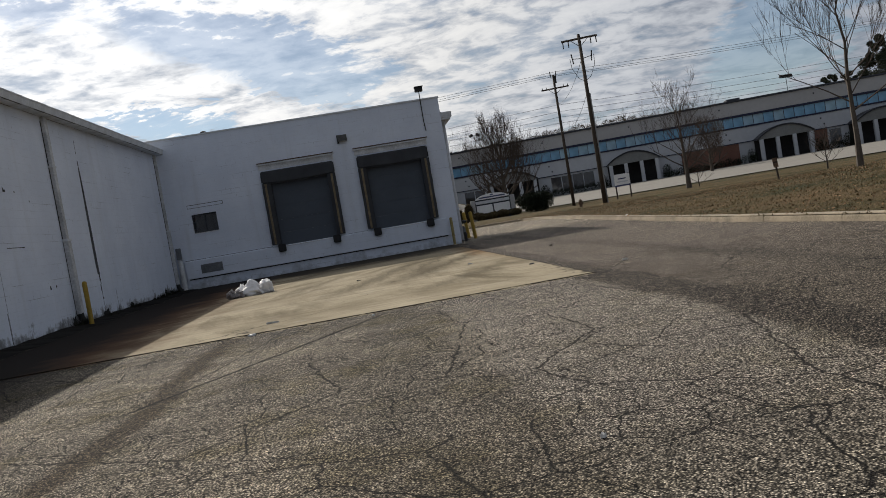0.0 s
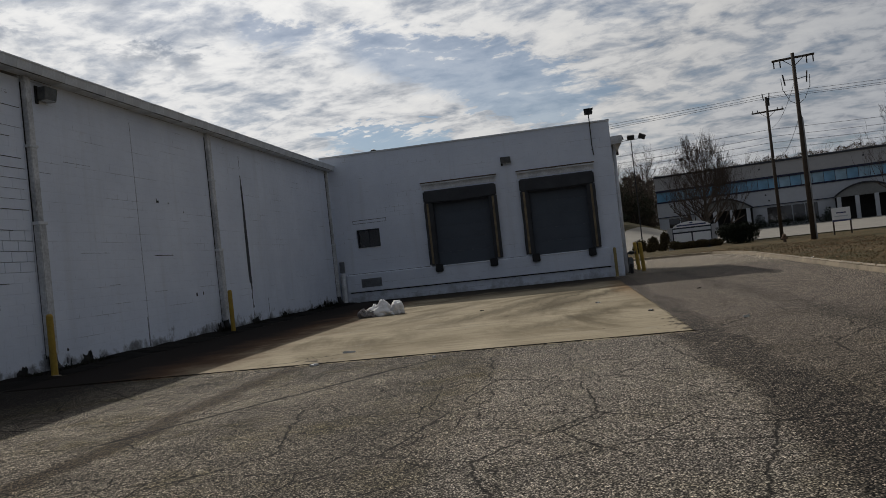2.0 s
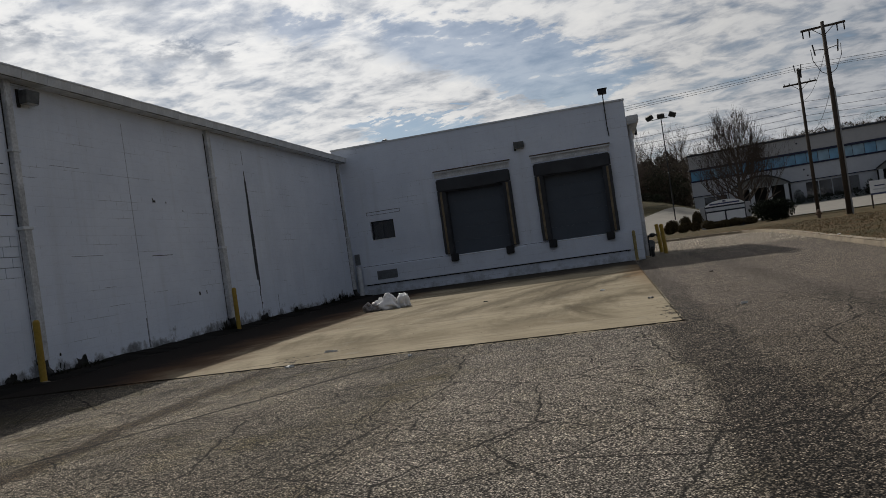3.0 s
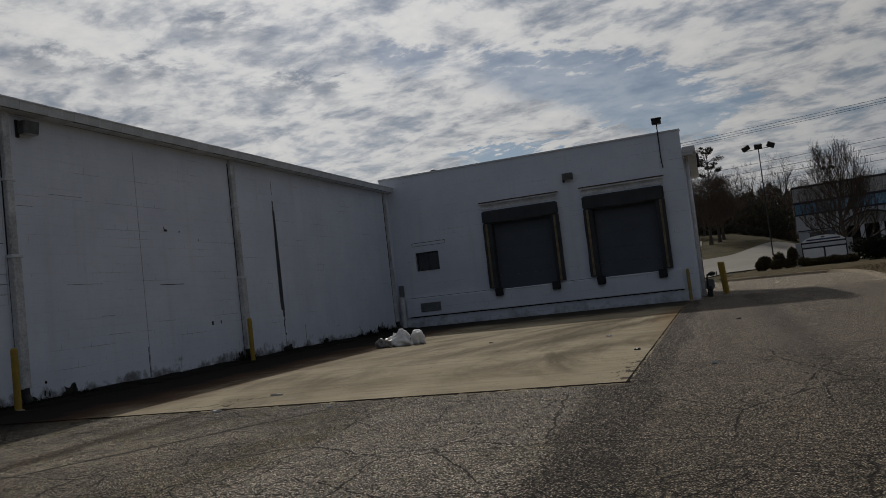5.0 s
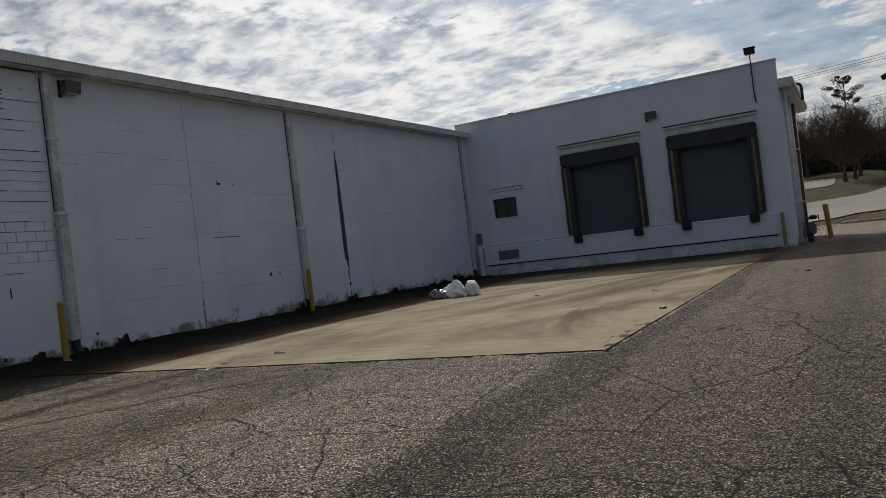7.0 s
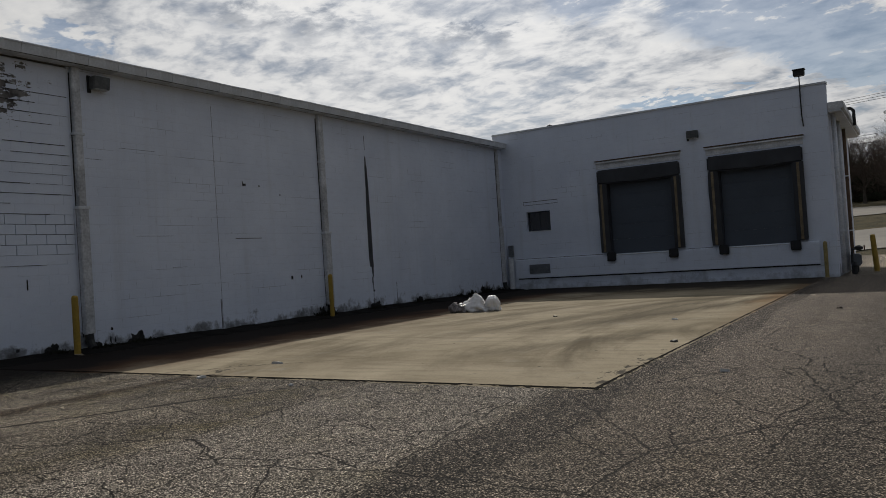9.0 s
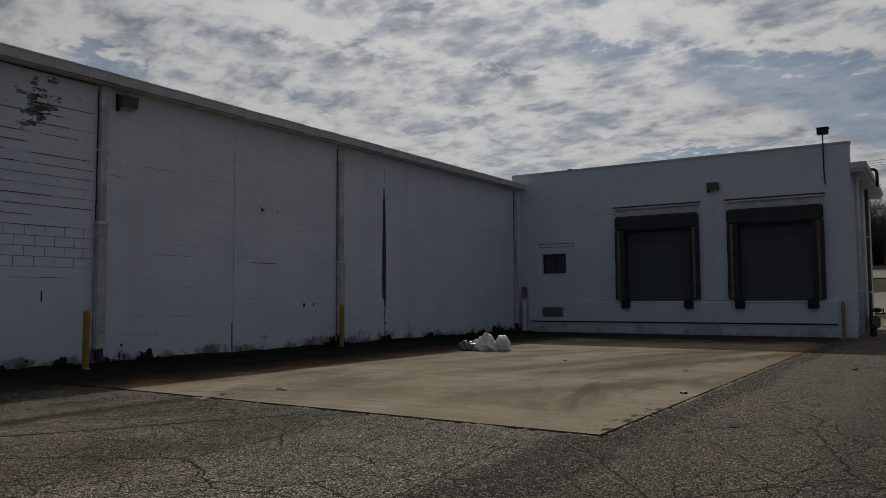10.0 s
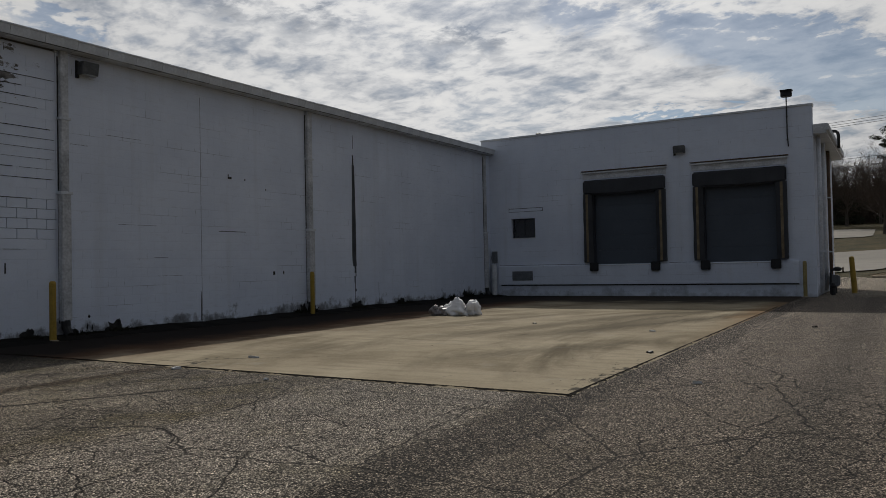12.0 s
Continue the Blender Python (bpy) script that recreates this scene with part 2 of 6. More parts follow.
def asphalt_mat():
    m, nt, b = blank("asphalt", 0.88, spec=0.10)
    v = obj_coord(nt)
    sep = nt.nodes.new("ShaderNodeSeparateXYZ")
    link(nt, v, sep.inputs[0])
    vor = nt.nodes.new("ShaderNodeTexVoronoi")
    vor.inputs["Scale"].default_value = 78.0
    link(nt, v, vor.inputs["Vector"])
    grit = noise_tex(nt, v, 60.0, 3, 0.7)
    coarse = noise_tex(nt, v, 16.0, 4, 0.75)
    broad = noise_tex(nt, v, 0.35, 5, 0.6)
    mid = noise_tex(nt, v, 2.3, 5, 0.65)
    tone = math_node(nt, "ADD", math_node(nt, "MULTIPLY", broad, 0.45), math_node(nt, "MULTIPLY", mid, 0.40))
    tone = math_node(nt, "ADD", tone, math_node(nt, "MULTIPLY", coarse, 0.25))
    base = ramp(nt, tone, [(0.43, (0.068, 0.058, 0.046)), (0.66, (0.176, 0.150, 0.116))])
    moss = ramp(nt, noise_tex(nt, mapped(nt, v, loc=(2, 5, 0)), 0.9, 5, 0.7), [(0.50, 0.0), (0.66, 0.7)])
    base = mix_color(nt, moss, base, (0.074, 0.060, 0.026))
    # Lanes of different age that run south from the apron, with ragged edges.
    edge = math_node(nt, "ADD", sep.outputs[0], math_node(nt, "MULTIPLY_ADD", mid, 0.5, -0.25))
    edge = math_node(nt, "ADD", edge, math_node(nt, "MULTIPLY_ADD", coarse, 0.30, -0.15))
    edge = math_node(nt, "ADD", edge, math_node(nt, "MULTIPLY_ADD", noise_tex(nt, v, 0.3, 2), 0.6, -0.3))

    def lane(lo, hi, soft):
        up = math_node(nt, "DIVIDE", math_node(nt, "SUBTRACT", edge, lo), soft, clamp=True)
        down = math_node(nt, "DIVIDE", math_node(nt, "SUBTRACT", hi, edge), soft, clamp=True)
        return math_node(nt, "MULTIPLY", up, down)

    east = math_node(nt, "DIVIDE", math_node(nt, "SUBTRACT", edge, 11.35), 0.2, clamp=True)
    # East side pales northward: the grazing sheen is put into the base colour.
    north = math_node(nt, "DIVIDE", math_node(nt, "ADD", math_node(nt, "MULTIPLY_ADD", mid, 3.0, sep.outputs[1]), 23.5), 7.0, clamp=True)
    sheen_tone = mix_color(nt, north, (0.066, 0.054, 0.042), (0.122, 0.100, 0.082))
    base = mix_color(nt, math_node(nt, "MULTIPLY", east, 0.75), base, sheen_tone)
    for lo, hi, soft, amount, tint in ((8.95, 11.5, 0.3, 0.42, (0.170, 0.152, 0.132)), (7.5, 9.15, 0.6, 0.30, (0.040, 0.035, 0.028)),
                                       (5.62, 6.12, 0.16, 0.85, (0.036, 0.025, 0.014)), (13.4, 14.3, 0.5, 0.5, (0.028, 0.025, 0.021)),
                                       (11.32, 12.2, 0.16, 0.48, (0.036, 0.030, 0.025))):
        shown = lane(lo, hi, soft)
        base = mix_color(nt, math_node(nt, "MULTIPLY", shown, amount), base, tint)
        if lo > 11:
            rough_lane = shown
    wisp = noise_tex(nt, mapped(nt, v, scale=(1.3, 0.16, 1)), 1.0, 5, 0.65, 0.3)
    base = mix_color(nt, ramp(nt, wisp, [(0.58, 0.0), (0.74, 0.30)]), base, (0.026, 0.024, 0.020))
    # Near-black painted towards the long wall for the shade lying there.
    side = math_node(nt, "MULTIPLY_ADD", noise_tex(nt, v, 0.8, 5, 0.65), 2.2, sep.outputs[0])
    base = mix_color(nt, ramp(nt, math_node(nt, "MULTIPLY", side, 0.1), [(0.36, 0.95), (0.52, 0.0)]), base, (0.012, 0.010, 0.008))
    # Damp, mossy stretch at the yard's south end.
    south = math_node(nt, "DIVIDE", math_node(nt, "SUBTRACT", -26.6, math_node(nt, "MULTIPLY_ADD", mid, 3.0, sep.outputs[1])), 1.6, clamp=True)
    base = mix_color(nt, math_node(nt, "MULTIPLY", south, 0.45), base, (0.052, 0.042, 0.028))
    # Paler beyond the docks: grazing sun glare painted into the base colour.
    old = math_node(nt, "DIVIDE", math_node(nt, "ADD", math_node(nt, "MULTIPLY_ADD", broad, 4.0, sep.outputs[1]), -1.0), 4.0, clamp=True)
    base = mix_color(nt, math_node(nt, "MULTIPLY", old, 0.75), base, (0.225, 0.190, 0.145))
    chips = nt.nodes.new("ShaderNodeTexVoronoi")
    chips.inputs["Scale"].default_value = 46.0
    link(nt, v, chips.inputs["Vector"])
    # Grit worn proud of the binder: pale packed stones, dark gaps and pits between them.
    gaps = ramp(nt, vor.outputs["Distance"], [(0.28, 1.05), (0.57, 0.15)])
    plain = ramp(nt, vor.outputs["Color"], [(0.19, 0.24), (0.35, 2.1), (0.68, 3.5), (0.90, 6.2)])
    hard = ramp(nt, vor.outputs["Color"], [(0.34, 0.14), (0.50, 1.9), (0.72, 4.4), (0.90, 9.0)])
    stones = mix_color(nt, 1.0, mix_color(nt, rough_lane, plain, hard), gaps, "MULTIPLY")
    stones = mix_color(nt, 1.0, stones, ramp(nt, chips.outputs["Color"], [(0.25, 0.78), (0.60, 1.0), (0.74, 1.25), (0.90, 1.6)]), "MULTIPLY")
    base = mix_color(nt, 1.0, base, stones, "MULTIPLY")
    # Cracks: crooked cells that show only in patches.
    wob = nt.nodes.new("ShaderNodeVectorMath")
    wob.operation = "ADD"
    nn = nt.nodes.new("ShaderNodeTexNoise")
    nn.inputs["Scale"].default_value = 3.0
    nn.inputs["Detail"].default_value = 8.0
    nn.inputs["Roughness"].default_value = 0.62
    link(nt, v, nn.inputs["Vector"])
    sc = nt.nodes.new("ShaderNodeVectorMath")
    sc.operation = "MULTIPLY"
    sc.inputs[1].default_value = (0.22, 0.22, 0)
    link(nt, nn.outputs["Color"], sc.inputs[0])
    link(nt, v, wob.inputs[0])
    link(nt, sc.outputs[0], wob.inputs[1])
    lines = []
    for scale, width, lo, hi, off in ((0.45, 0.0115, 0.39, 0.42, 0), (1.0, 0.0095, 0.45, 0.48, 7), (2.6, 0.008, 0.53, 0.56, 3)):
        ve = nt.nodes.new("ShaderNodeTexVoronoi")
        ve.feature, ve.voronoi_dimensions = "DISTANCE_TO_EDGE", "2D"
        ve.inputs["Scale"].default_value = scale
        link(nt, wob.outputs[0], ve.inputs["Vector"])
        line = ramp(nt, ve.outputs["Distance"], [(0.65 * width * scale, 1.0), (1.05 * width * scale, 0.0)])
        show = ramp(nt, noise_tex(nt, mapped(nt, v, loc=(off, off, 0)), 0.55, 5, 0.6), [(lo, 0.0), (hi, 1.0)])
        lines.append(math_node(nt, "MULTIPLY", line, show))
    crack = math_node(nt, "MAXIMUM", math_node(nt, "MAXIMUM", lines[0], lines[1]), lines[2])
    # One long straight seam crossing from the apron's front edge.
    seam = math_node(nt, "ADD", math_node(nt, "MULTIPLY_ADD", sep.outputs[0], 0.866, -17.865), math_node(nt, "MULTIPLY_ADD", sep.outputs[1], -0.50, 0.0))
    seam = math_node(nt, "ADD", seam, math_node(nt, "MULTIPLY_ADD", noise_tex(nt, v, 1.3, 5, 0.6), 0.16, -0.08))
    seam = ramp(nt, math_node(nt, "ABSOLUTE", seam), [(0.012, 1.0), (0.045, 0.0)])
    reach = ramp(nt, math_node(nt, "MULTIPLY", sep.outputs[0], 0.1), [(0.54, 0.0), (0.58, 1.0), (0.80, 1.0), (0.84, 0.0)])
    crack = math_node(nt, "MAXIMUM", crack, math_node(nt, "MULTIPLY", seam, reach))
    base = mix_color(nt, math_node(nt, "MULTIPLY", crack, 0.97), base, (0.007, 0.006, 0.005))
    link(nt, base, b.inputs["Base Color"])
    h = math_node(nt, "ADD", math_node(nt, "MULTIPLY", vor.outputs["Distance"], -0.8), math_node(nt, "MULTIPLY", grit, 0.5))
    h = math_node(nt, "SUBTRACT", h, math_node(nt, "MULTIPLY", crack, 0.25))
    bump(nt, b, h, 0.9, 0.015)
    return m


def concrete_mat():
    m, nt, b = blank("apron_concrete", 0.95, spec=0.08)
    v = obj_coord(nt)
    sep = nt.nodes.new("ShaderNodeSeparateXYZ")
    link(nt, v, sep.inputs[0])
    broad = noise_tex(nt, v, 0.5, 5, 0.6)
    grain = noise_tex(nt, v, 35.0, 4, 0.65)
    f = math_node(nt, "ADD", math_node(nt, "MULTIPLY", broad, 0.7), math_node(nt, "MULTIPLY", grain, 0.3))
    col = ramp(nt, f, [(0.33, (0.198, 0.162, 0.106)), (0.66, (0.365, 0.312, 0.222))])
    # Tyre tracks that swing in from the open side towards the docks.
    dx = math_node(nt, "SUBTRACT", sep.outputs[0], 18.5)
    dy = math_node(nt, "SUBTRACT", sep.outputs[1], -15.5)
    r = math_node(nt, "SQRT", math_node(nt, "ADD", math_node(nt, "MULTIPLY", dx, dx), math_node(nt, "MULTIPLY", dy, dy)))
    ang = math_node(nt, "ARCTAN2", dy, dx)
    arc = nt.nodes.new("ShaderNodeCombineXYZ")
    link(nt, math_node(nt, "MULTIPLY", r, 1.1), arc.inputs[0])
    link(nt, math_node(nt, "MULTIPLY", math_node(nt, "ABSOLUTE", ang), 2.6), arc.inputs[1])
    sweep = noise_tex(nt, arc.outputs[0], 1.0, 6, 0.62, 0.4)
    where = ramp(nt, noise_tex(nt, mapped(nt, v, loc=(7, 1, 0)), 0.22, 3, 0.5), [(0.38, 0.15), (0.60, 1.0)])
    track = math_node(nt, "MULTIPLY", ramp(nt, sweep, [(0.46, 0.0), (0.66, 0.85)]), where)
    col = mix_color(nt, track, col, (0.085, 0.066, 0.038))
    smear = ramp(nt, noise_tex(nt, mapped(nt, v, scale=(0.35, 1.5, 1), loc=(1, 3, 0)), 1.0, 6, 0.7, 0.5), [(0.52, 0.0), (0.74, 0.5)])
    col = mix_color(nt, smear, col, (0.12, 0.095, 0.058))
    drawn = ramp(nt, noise_tex(nt, mapped(nt, v, scale=(0.45, 2.6, 1), rot=(0, 0, radians(-14))), 1.6, 8, 0.7, 0.3), [(0.50, 0.0), (0.66, 0.42)])
    col = mix_color(nt, drawn, col, (0.135, 0.110, 0.068))
    pale = ramp(nt, noise_tex(nt, mapped(nt, v, loc=(4, 2, 0)), 0.9, 5, 0.7), [(0.60, 0.0), (0.75, 0.5)])
    col = mix_color(nt, pale, col, (0.31, 0.295, 0.25))
    spots = ramp(nt, noise_tex(nt, v, 5.0, 3, 0.6), [(0.66, 0.0), (0.74, 0.6)])
    col = mix_color(nt, spots, col, (0.15, 0.13, 0.10))
    # Rubber streaks left by trucks backing in, drawn out along their runs and frayed across them.
    fray = math_node(nt, "MULTIPLY_ADD", noise_tex(nt, mapped(nt, v, rot=(0, 0, radians(28)), scale=(2.6, 0.30, 1)), 1.0, 7, 0.68), 1.5, -0.75)
    for (ax, ay), (bx, by), half, amount in (((8.4, -16.6), (11.8, -8.4), 0.75, 0.85), ((8.9, -19.4), (10.9, -15.9), 0.45, 0.55), ((6.9, -17.8), (9.7, -8.2), 0.60, 0.65),
                                             ((9.0, -14.6), (10.4, -8.0), 0.55, 0.75), ((5.6, -15.5), (7.2, -9.5), 0.5, 0.4)):
        length = math.hypot(bx - ax, by - ay)
        ux, uy = (bx - ax) / length, (by - ay) / length
        px, py = math_node(nt, "SUBTRACT", sep.outputs[0], ax), math_node(nt, "SUBTRACT", sep.outputs[1], ay)
        run = math_node(nt, "ADD", math_node(nt, "MULTIPLY", px, ux / length), math_node(nt, "MULTIPLY", py, uy / length))
        off = math_node(nt, "ABSOLUTE", math_node(nt, "ADD", math_node(nt, "SUBTRACT", math_node(nt, "MULTIPLY", px, uy), math_node(nt, "MULTIPLY", py, ux)), fray))
        off = math_node(nt, "SUBTRACT", 1.0, math_node(nt, "DIVIDE", off, half), clamp=True)
        near_end = math_node(nt, "MULTIPLY", run, 4.0, clamp=True)
        far_end = math_node(nt, "MULTIPLY", math_node(nt, "SUBTRACT", 1.15, run), 5.0, clamp=True)
        shown = math_node(nt, "MULTIPLY", math_node(nt, "MULTIPLY", off, near_end), far_end)
        col = mix_color(nt, math_node(nt, "MULTIPLY", shown, amount), col, (0.066, 0.052, 0.031))
    # A crooked crack running in from the front edge.
    along_x = math_node(nt, "SUBTRACT", sep.outputs[0], 5.0)
    crook = math_node(nt, "MULTIPLY_ADD", noise_tex(nt, v, 2.4, 8, 0.7), 0.7, -0.35)
    gap = math_node(nt, "ABSOLUTE", math_node(nt, "ADD", math_node(nt, "SUBTRACT", math_node(nt, "ADD", sep.outputs[1], 21.0), math_node(nt, "MULTIPLY", along_x, 0.66)), crook))
    fade = math_node(nt, "MULTIPLY", math_node(nt, "MULTIPLY", along_x, 5.0, clamp=True), math_node(nt, "SUBTRACT", 1.0, math_node(nt, "DIVIDE", along_x, 3.2), clamp=True))
    col = mix_color(nt, math_node(nt, "MULTIPLY", ramp(nt, gap, [(0.015, 0.9), (0.045, 0.0)]), fade), col, (0.035, 0.030, 0.024))
    rusty = math_node(nt, "DIVIDE", math_node(nt, "SUBTRACT", math_node(nt, "MULTIPLY_ADD", broad, 1.6, sep.outputs[0]), 11.9), 0.5, clamp=True)
    rusty = math_node(nt, "MULTIPLY", rusty, math_node(nt, "DIVIDE", math_node(nt, "ADD", sep.outputs[1], 16.5), 6.0, clamp=True))
    col = mix_color(nt, math_node(nt, "MULTIPLY", rusty, 0.6), col, (0.155, 0.082, 0.030))
    # Crumbled corner and a broken patch at the front edge.
    ragged = noise_tex(nt, mapped(nt, v, scale=(1, 0.6, 1)), 5.5, 6, 0.72)
    corner = math_node(nt, "DIVIDE", math_node(nt, "SUBTRACT", sep.outputs[0], 11.15), 0.5, clamp=True)
    corner = math_node(nt, "MULTIPLY", corner, math_node(nt, "DIVIDE", math_node(nt, "SUBTRACT", -17.6, sep.outputs[1]), 1.6, clamp=True))
    front = math_node(nt, "ABSOLUTE", math_node(nt, "SUBTRACT", math_node(nt, "MULTIPLY_ADD", sep.outputs[1], -0.12, 3.5), sep.outputs[0]))
    front = math_node(nt, "SUBTRACT", 1.0, math_node(nt, "DIVIDE", front, 0.42), clamp=True)
    front = math_node(nt, "MULTIPLY", front, math_node(nt, "DIVIDE", math_node(nt, "SUBTRACT", -19.9, sep.outputs[1]), 0.5, clamp=True))
    chipped = math_node(nt, "MULTIPLY_ADD", math_node(nt, "MAXIMUM", corner, front), 0.17, ragged)
    col = mix_color(nt, ramp(nt, chipped, [(0.665, 0.0), (0.69, 0.9)]), col, (0.035, 0.030, 0.025))
    # Reddish leaf and soil stain along the long wall, overlaid near-black for its shade.
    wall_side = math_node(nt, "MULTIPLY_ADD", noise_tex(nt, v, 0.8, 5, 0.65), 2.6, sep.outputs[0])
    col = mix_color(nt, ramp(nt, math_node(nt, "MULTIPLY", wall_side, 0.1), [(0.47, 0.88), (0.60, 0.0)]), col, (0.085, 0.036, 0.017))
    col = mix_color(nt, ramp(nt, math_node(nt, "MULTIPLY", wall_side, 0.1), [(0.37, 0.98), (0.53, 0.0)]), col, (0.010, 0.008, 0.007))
    # Near-black painted on before the docks to deepen the shade.
    dock_shade = math_node(nt, "MULTIPLY_ADD", noise_tex(nt, mapped(nt, v, loc=(3, 9, 0)), 0.55, 5, 0.65), 5.0, sep.outputs[1])
    col = mix_color(nt, ramp(nt, math_node(nt, "MULTIPLY_ADD", dock_shade, 0.1, 0.5), [(0.17, 0.0), (0.42, 0.92)]), col, (0.022, 0.019, 0.017))
    link(nt, col, b.inputs["Base Color"])
    bump(nt, b, f, 0.3, 0.008)
    return m


def grass_mat(name, low, middle, high):
    m, nt, b = blank(name, 0.95, spec=0.1)
    v = obj_coord(nt)
    f = math_node(nt, "ADD", math_node(nt, "MULTIPLY", noise_tex(nt, v, 0.28, 5, 0.6), 0.6), math_node(nt, "MULTIPLY", noise_tex(nt, v, 6.0, 5, 0.7), 0.4))
    col = ramp(nt, f, [(0.38, low), (0.5, middle), (0.62, high)])
    link(nt, col, b.inputs["Base Color"])
    bump(nt, b, noise_tex(nt, v, 14.0, 5, 0.75), 0.9, 0.08)
    return m


M_WALL_X = painted_block("painted_block_dock", "x")
M_WALL_Y = painted_block("painted_block_side", "y")
M_ASPHALT = asphalt_mat()
M_APRON = concrete_mat()
M_GRASS = grass_mat("winter_grass", (0.028, 0.031, 0.010), (0.074, 0.054, 0.023), (0.125, 0.082, 0.040))
M_LAWN = grass_mat("winter_lawn", (0.024, 0.026, 0.011), (0.054, 0.044, 0.018), (0.078, 0.060, 0.027))
M_ROAD = simple("pale_road", (0.185, 0.170, 0.145), 0.9, vary=0.18, scale=0.25, grain=6, relief=0.1)
M_KERB = simple("kerb_concrete", (0.25, 0.205, 0.145), 0.9, vary=0.45, scale=1.4, grain=30, relief=0.3)
M_METAL = simple("painted_gutter_metal", (0.60, 0.62, 0.64), 0.55, vary=0.22, scale=1.5, grain=18, relief=0.08)
M_PIPE = simple("painted_downspout", (0.62, 0.63, 0.64), 0.6, vary=0.3, scale=2.2, grain=20, relief=0.1)
M_SPOUT = simple("stained_downspout", (0.50, 0.505, 0.51), 0.6, vary=0.45, scale=2.2, grain=20, relief=0.1)
M_BOXGREY = simple("dull_grey_enamel", (0.16, 0.17, 0.18), 0.6, vary=0.35, scale=5, grain=30)
M_RUST = simple("rusty_pipe", (0.13, 0.085, 0.055), 0.85, vary=0.45, scale=4, grain=30, relief=0.25)
M_DARKGAP = simple("dark_joint_and_shadow", (0.035, 0.034, 0.033), 0.9, vary=0.4, scale=3, grain=30)
M_SEALANT = simple("joint_sealant", (0.055, 0.056, 0.062), 0.8, vary=0.45, scale=2, grain=25)
M_RUBBER = simple("black_rubber", (0.022, 0.022, 0.024), 0.75, vary=0.35, scale=5, grain=60)
M_PAD = simple("dock_pad_vinyl", (0.038, 0.040, 0.045), 0.6, vary=0.35, scale=1.6, grain=40, relief=0.2)
M_GUIDE = simple("worn_yellow_guide", (0.19, 0.148, 0.09), 0.75, vary=0.45, scale=3, grain=25)
M_DOOR = simple("grey_door_paint", (0.070, 0.084, 0.104), 0.5, vary=0.15, scale=0.8, grain=20, relief=0.05)
M_YELLOW = simple("bollard_yellow", (0.36, 0.235, 0.035), 0.6, vary=0.3, scale=3, grain=25, relief=0.15)
M_FADED = simple("faded_bollard_yellow", (0.30, 0.24, 0.10), 0.75, vary=0.35, scale=3, grain=25, relief=0.15)
M_BLACK = simple("black_iron", (0.022, 0.022, 0.022), 0.6, vary=0.4, scale=6, grain=40)
M_GALV = simple("galvanised_steel", (0.30, 0.30, 0.30), 0.45, 0.6, vary=0.25, scale=3, grain=25)
M_LAMP = simple("weathered_bronze_housing", (0.11, 0.115, 0.115), 0.6, vary=0.4, scale=6, grain=30)
M_LENS = simple("lamp_lens", (0.42, 0.42, 0.40), 0.2, vary=0.1, scale=6, grain=40, relief=0)
M_BAG = simple("white_bag_plastic", (0.80, 0.79, 0.78), 0.5, vary=0.10, scale=6, grain=30, relief=0.2, spec=0.5)
M_BAGDARK = simple("grey_bag_plastic", (0.22, 0.20, 0.195), 0.35, vary=0.85, scale=9, grain=25, relief=0.5, spec=0.5)
M_WEED = simple("weed_leaf", (0.020, 0.020, 0.013), 0.85, vary=0.5, scale=4, grain=20, relief=0, island=True, spec=0.1)
M_BARK = simple("grey_bark", (0.095, 0.078, 0.062), 0.95, vary=0.35, scale=1.2, grain=14, relief=0.4)
M_TWIG = simple("twigs", (0.080, 0.062, 0.050), 0.95, vary=0.3, scale=0.6, grain=4, relief=0)
M_REDTWIG = simple("brown_twigs", (0.085, 0.063, 0.049), 0.95, vary=0.3, scale=0.6, grain=4, relief=0)
M_HEDGE = simple("brown_hedge_leaves", (0.075, 0.058, 0.030), 0.85, vary=0.5, scale=1.0, grain=6, relief=0, island=True, spec=0.1)
M_BRUSH = simple("brown_brush", (0.082, 0.064, 0.048), 0.95, vary=0.5, scale=0.08, grain=0.7, relief=0, island=True, spec=0.1)
M_PINE = simple("pine_needles", (0.044, 0.048, 0.031), 0.9, vary=0.45, scale=0.3, grain=3, relief=0, island=True, spec=0.1)
M_SHRUB = simple("shrub_leaves", (0.017, 0.022, 0.013), 0.85, vary=0.5, scale=1.0, grain=6, relief=0, island=True, spec=0.1)
M_POLE = simple("creosote_pole", (0.060, 0.047, 0.036), 0.9, vary=0.4, scale=0.8, grain=16, relief=0.3)
M_WIRE = simple("wire", (0.05, 0.05, 0.055), 0.6, vary=0.1)
M_OFFWALL = simple("office_panel", (0.46, 0.475, 0.50), 0.85, vary=0.09, scale=0.1, grain=2, relief=0.05)
M_OFFTOP = simple("office_parapet", (0.40, 0.395, 0.395), 0.85, vary=0.08, scale=0.1, grain=2, relief=0.05)
M_OFFDARK = simple("office_dark_trim", (0.040, 0.043, 0.052), 0.7, vary=0.2, scale=0.3, grain=3)
M_OFFTRIM = simple("office_blue_trim", (0.016, 0.022, 0.05), 0.6, vary=0.2, scale=0.3, grain=3)
M_ENTRY = simple("shaded_entrance", (0.020, 0.019, 0.019), 0.7, vary=0.4, scale=0.8, grain=4)
M_GABLE = simple("porch_gable_grey", (0.20, 0.205, 0.20), 0.85, vary=0.15, scale=0.5, grain=4)
M_OFFBRICK = simple("office_brick", (0.17, 0.085, 0.062), 0.9, vary=0.25, scale=0.4, grain=5)
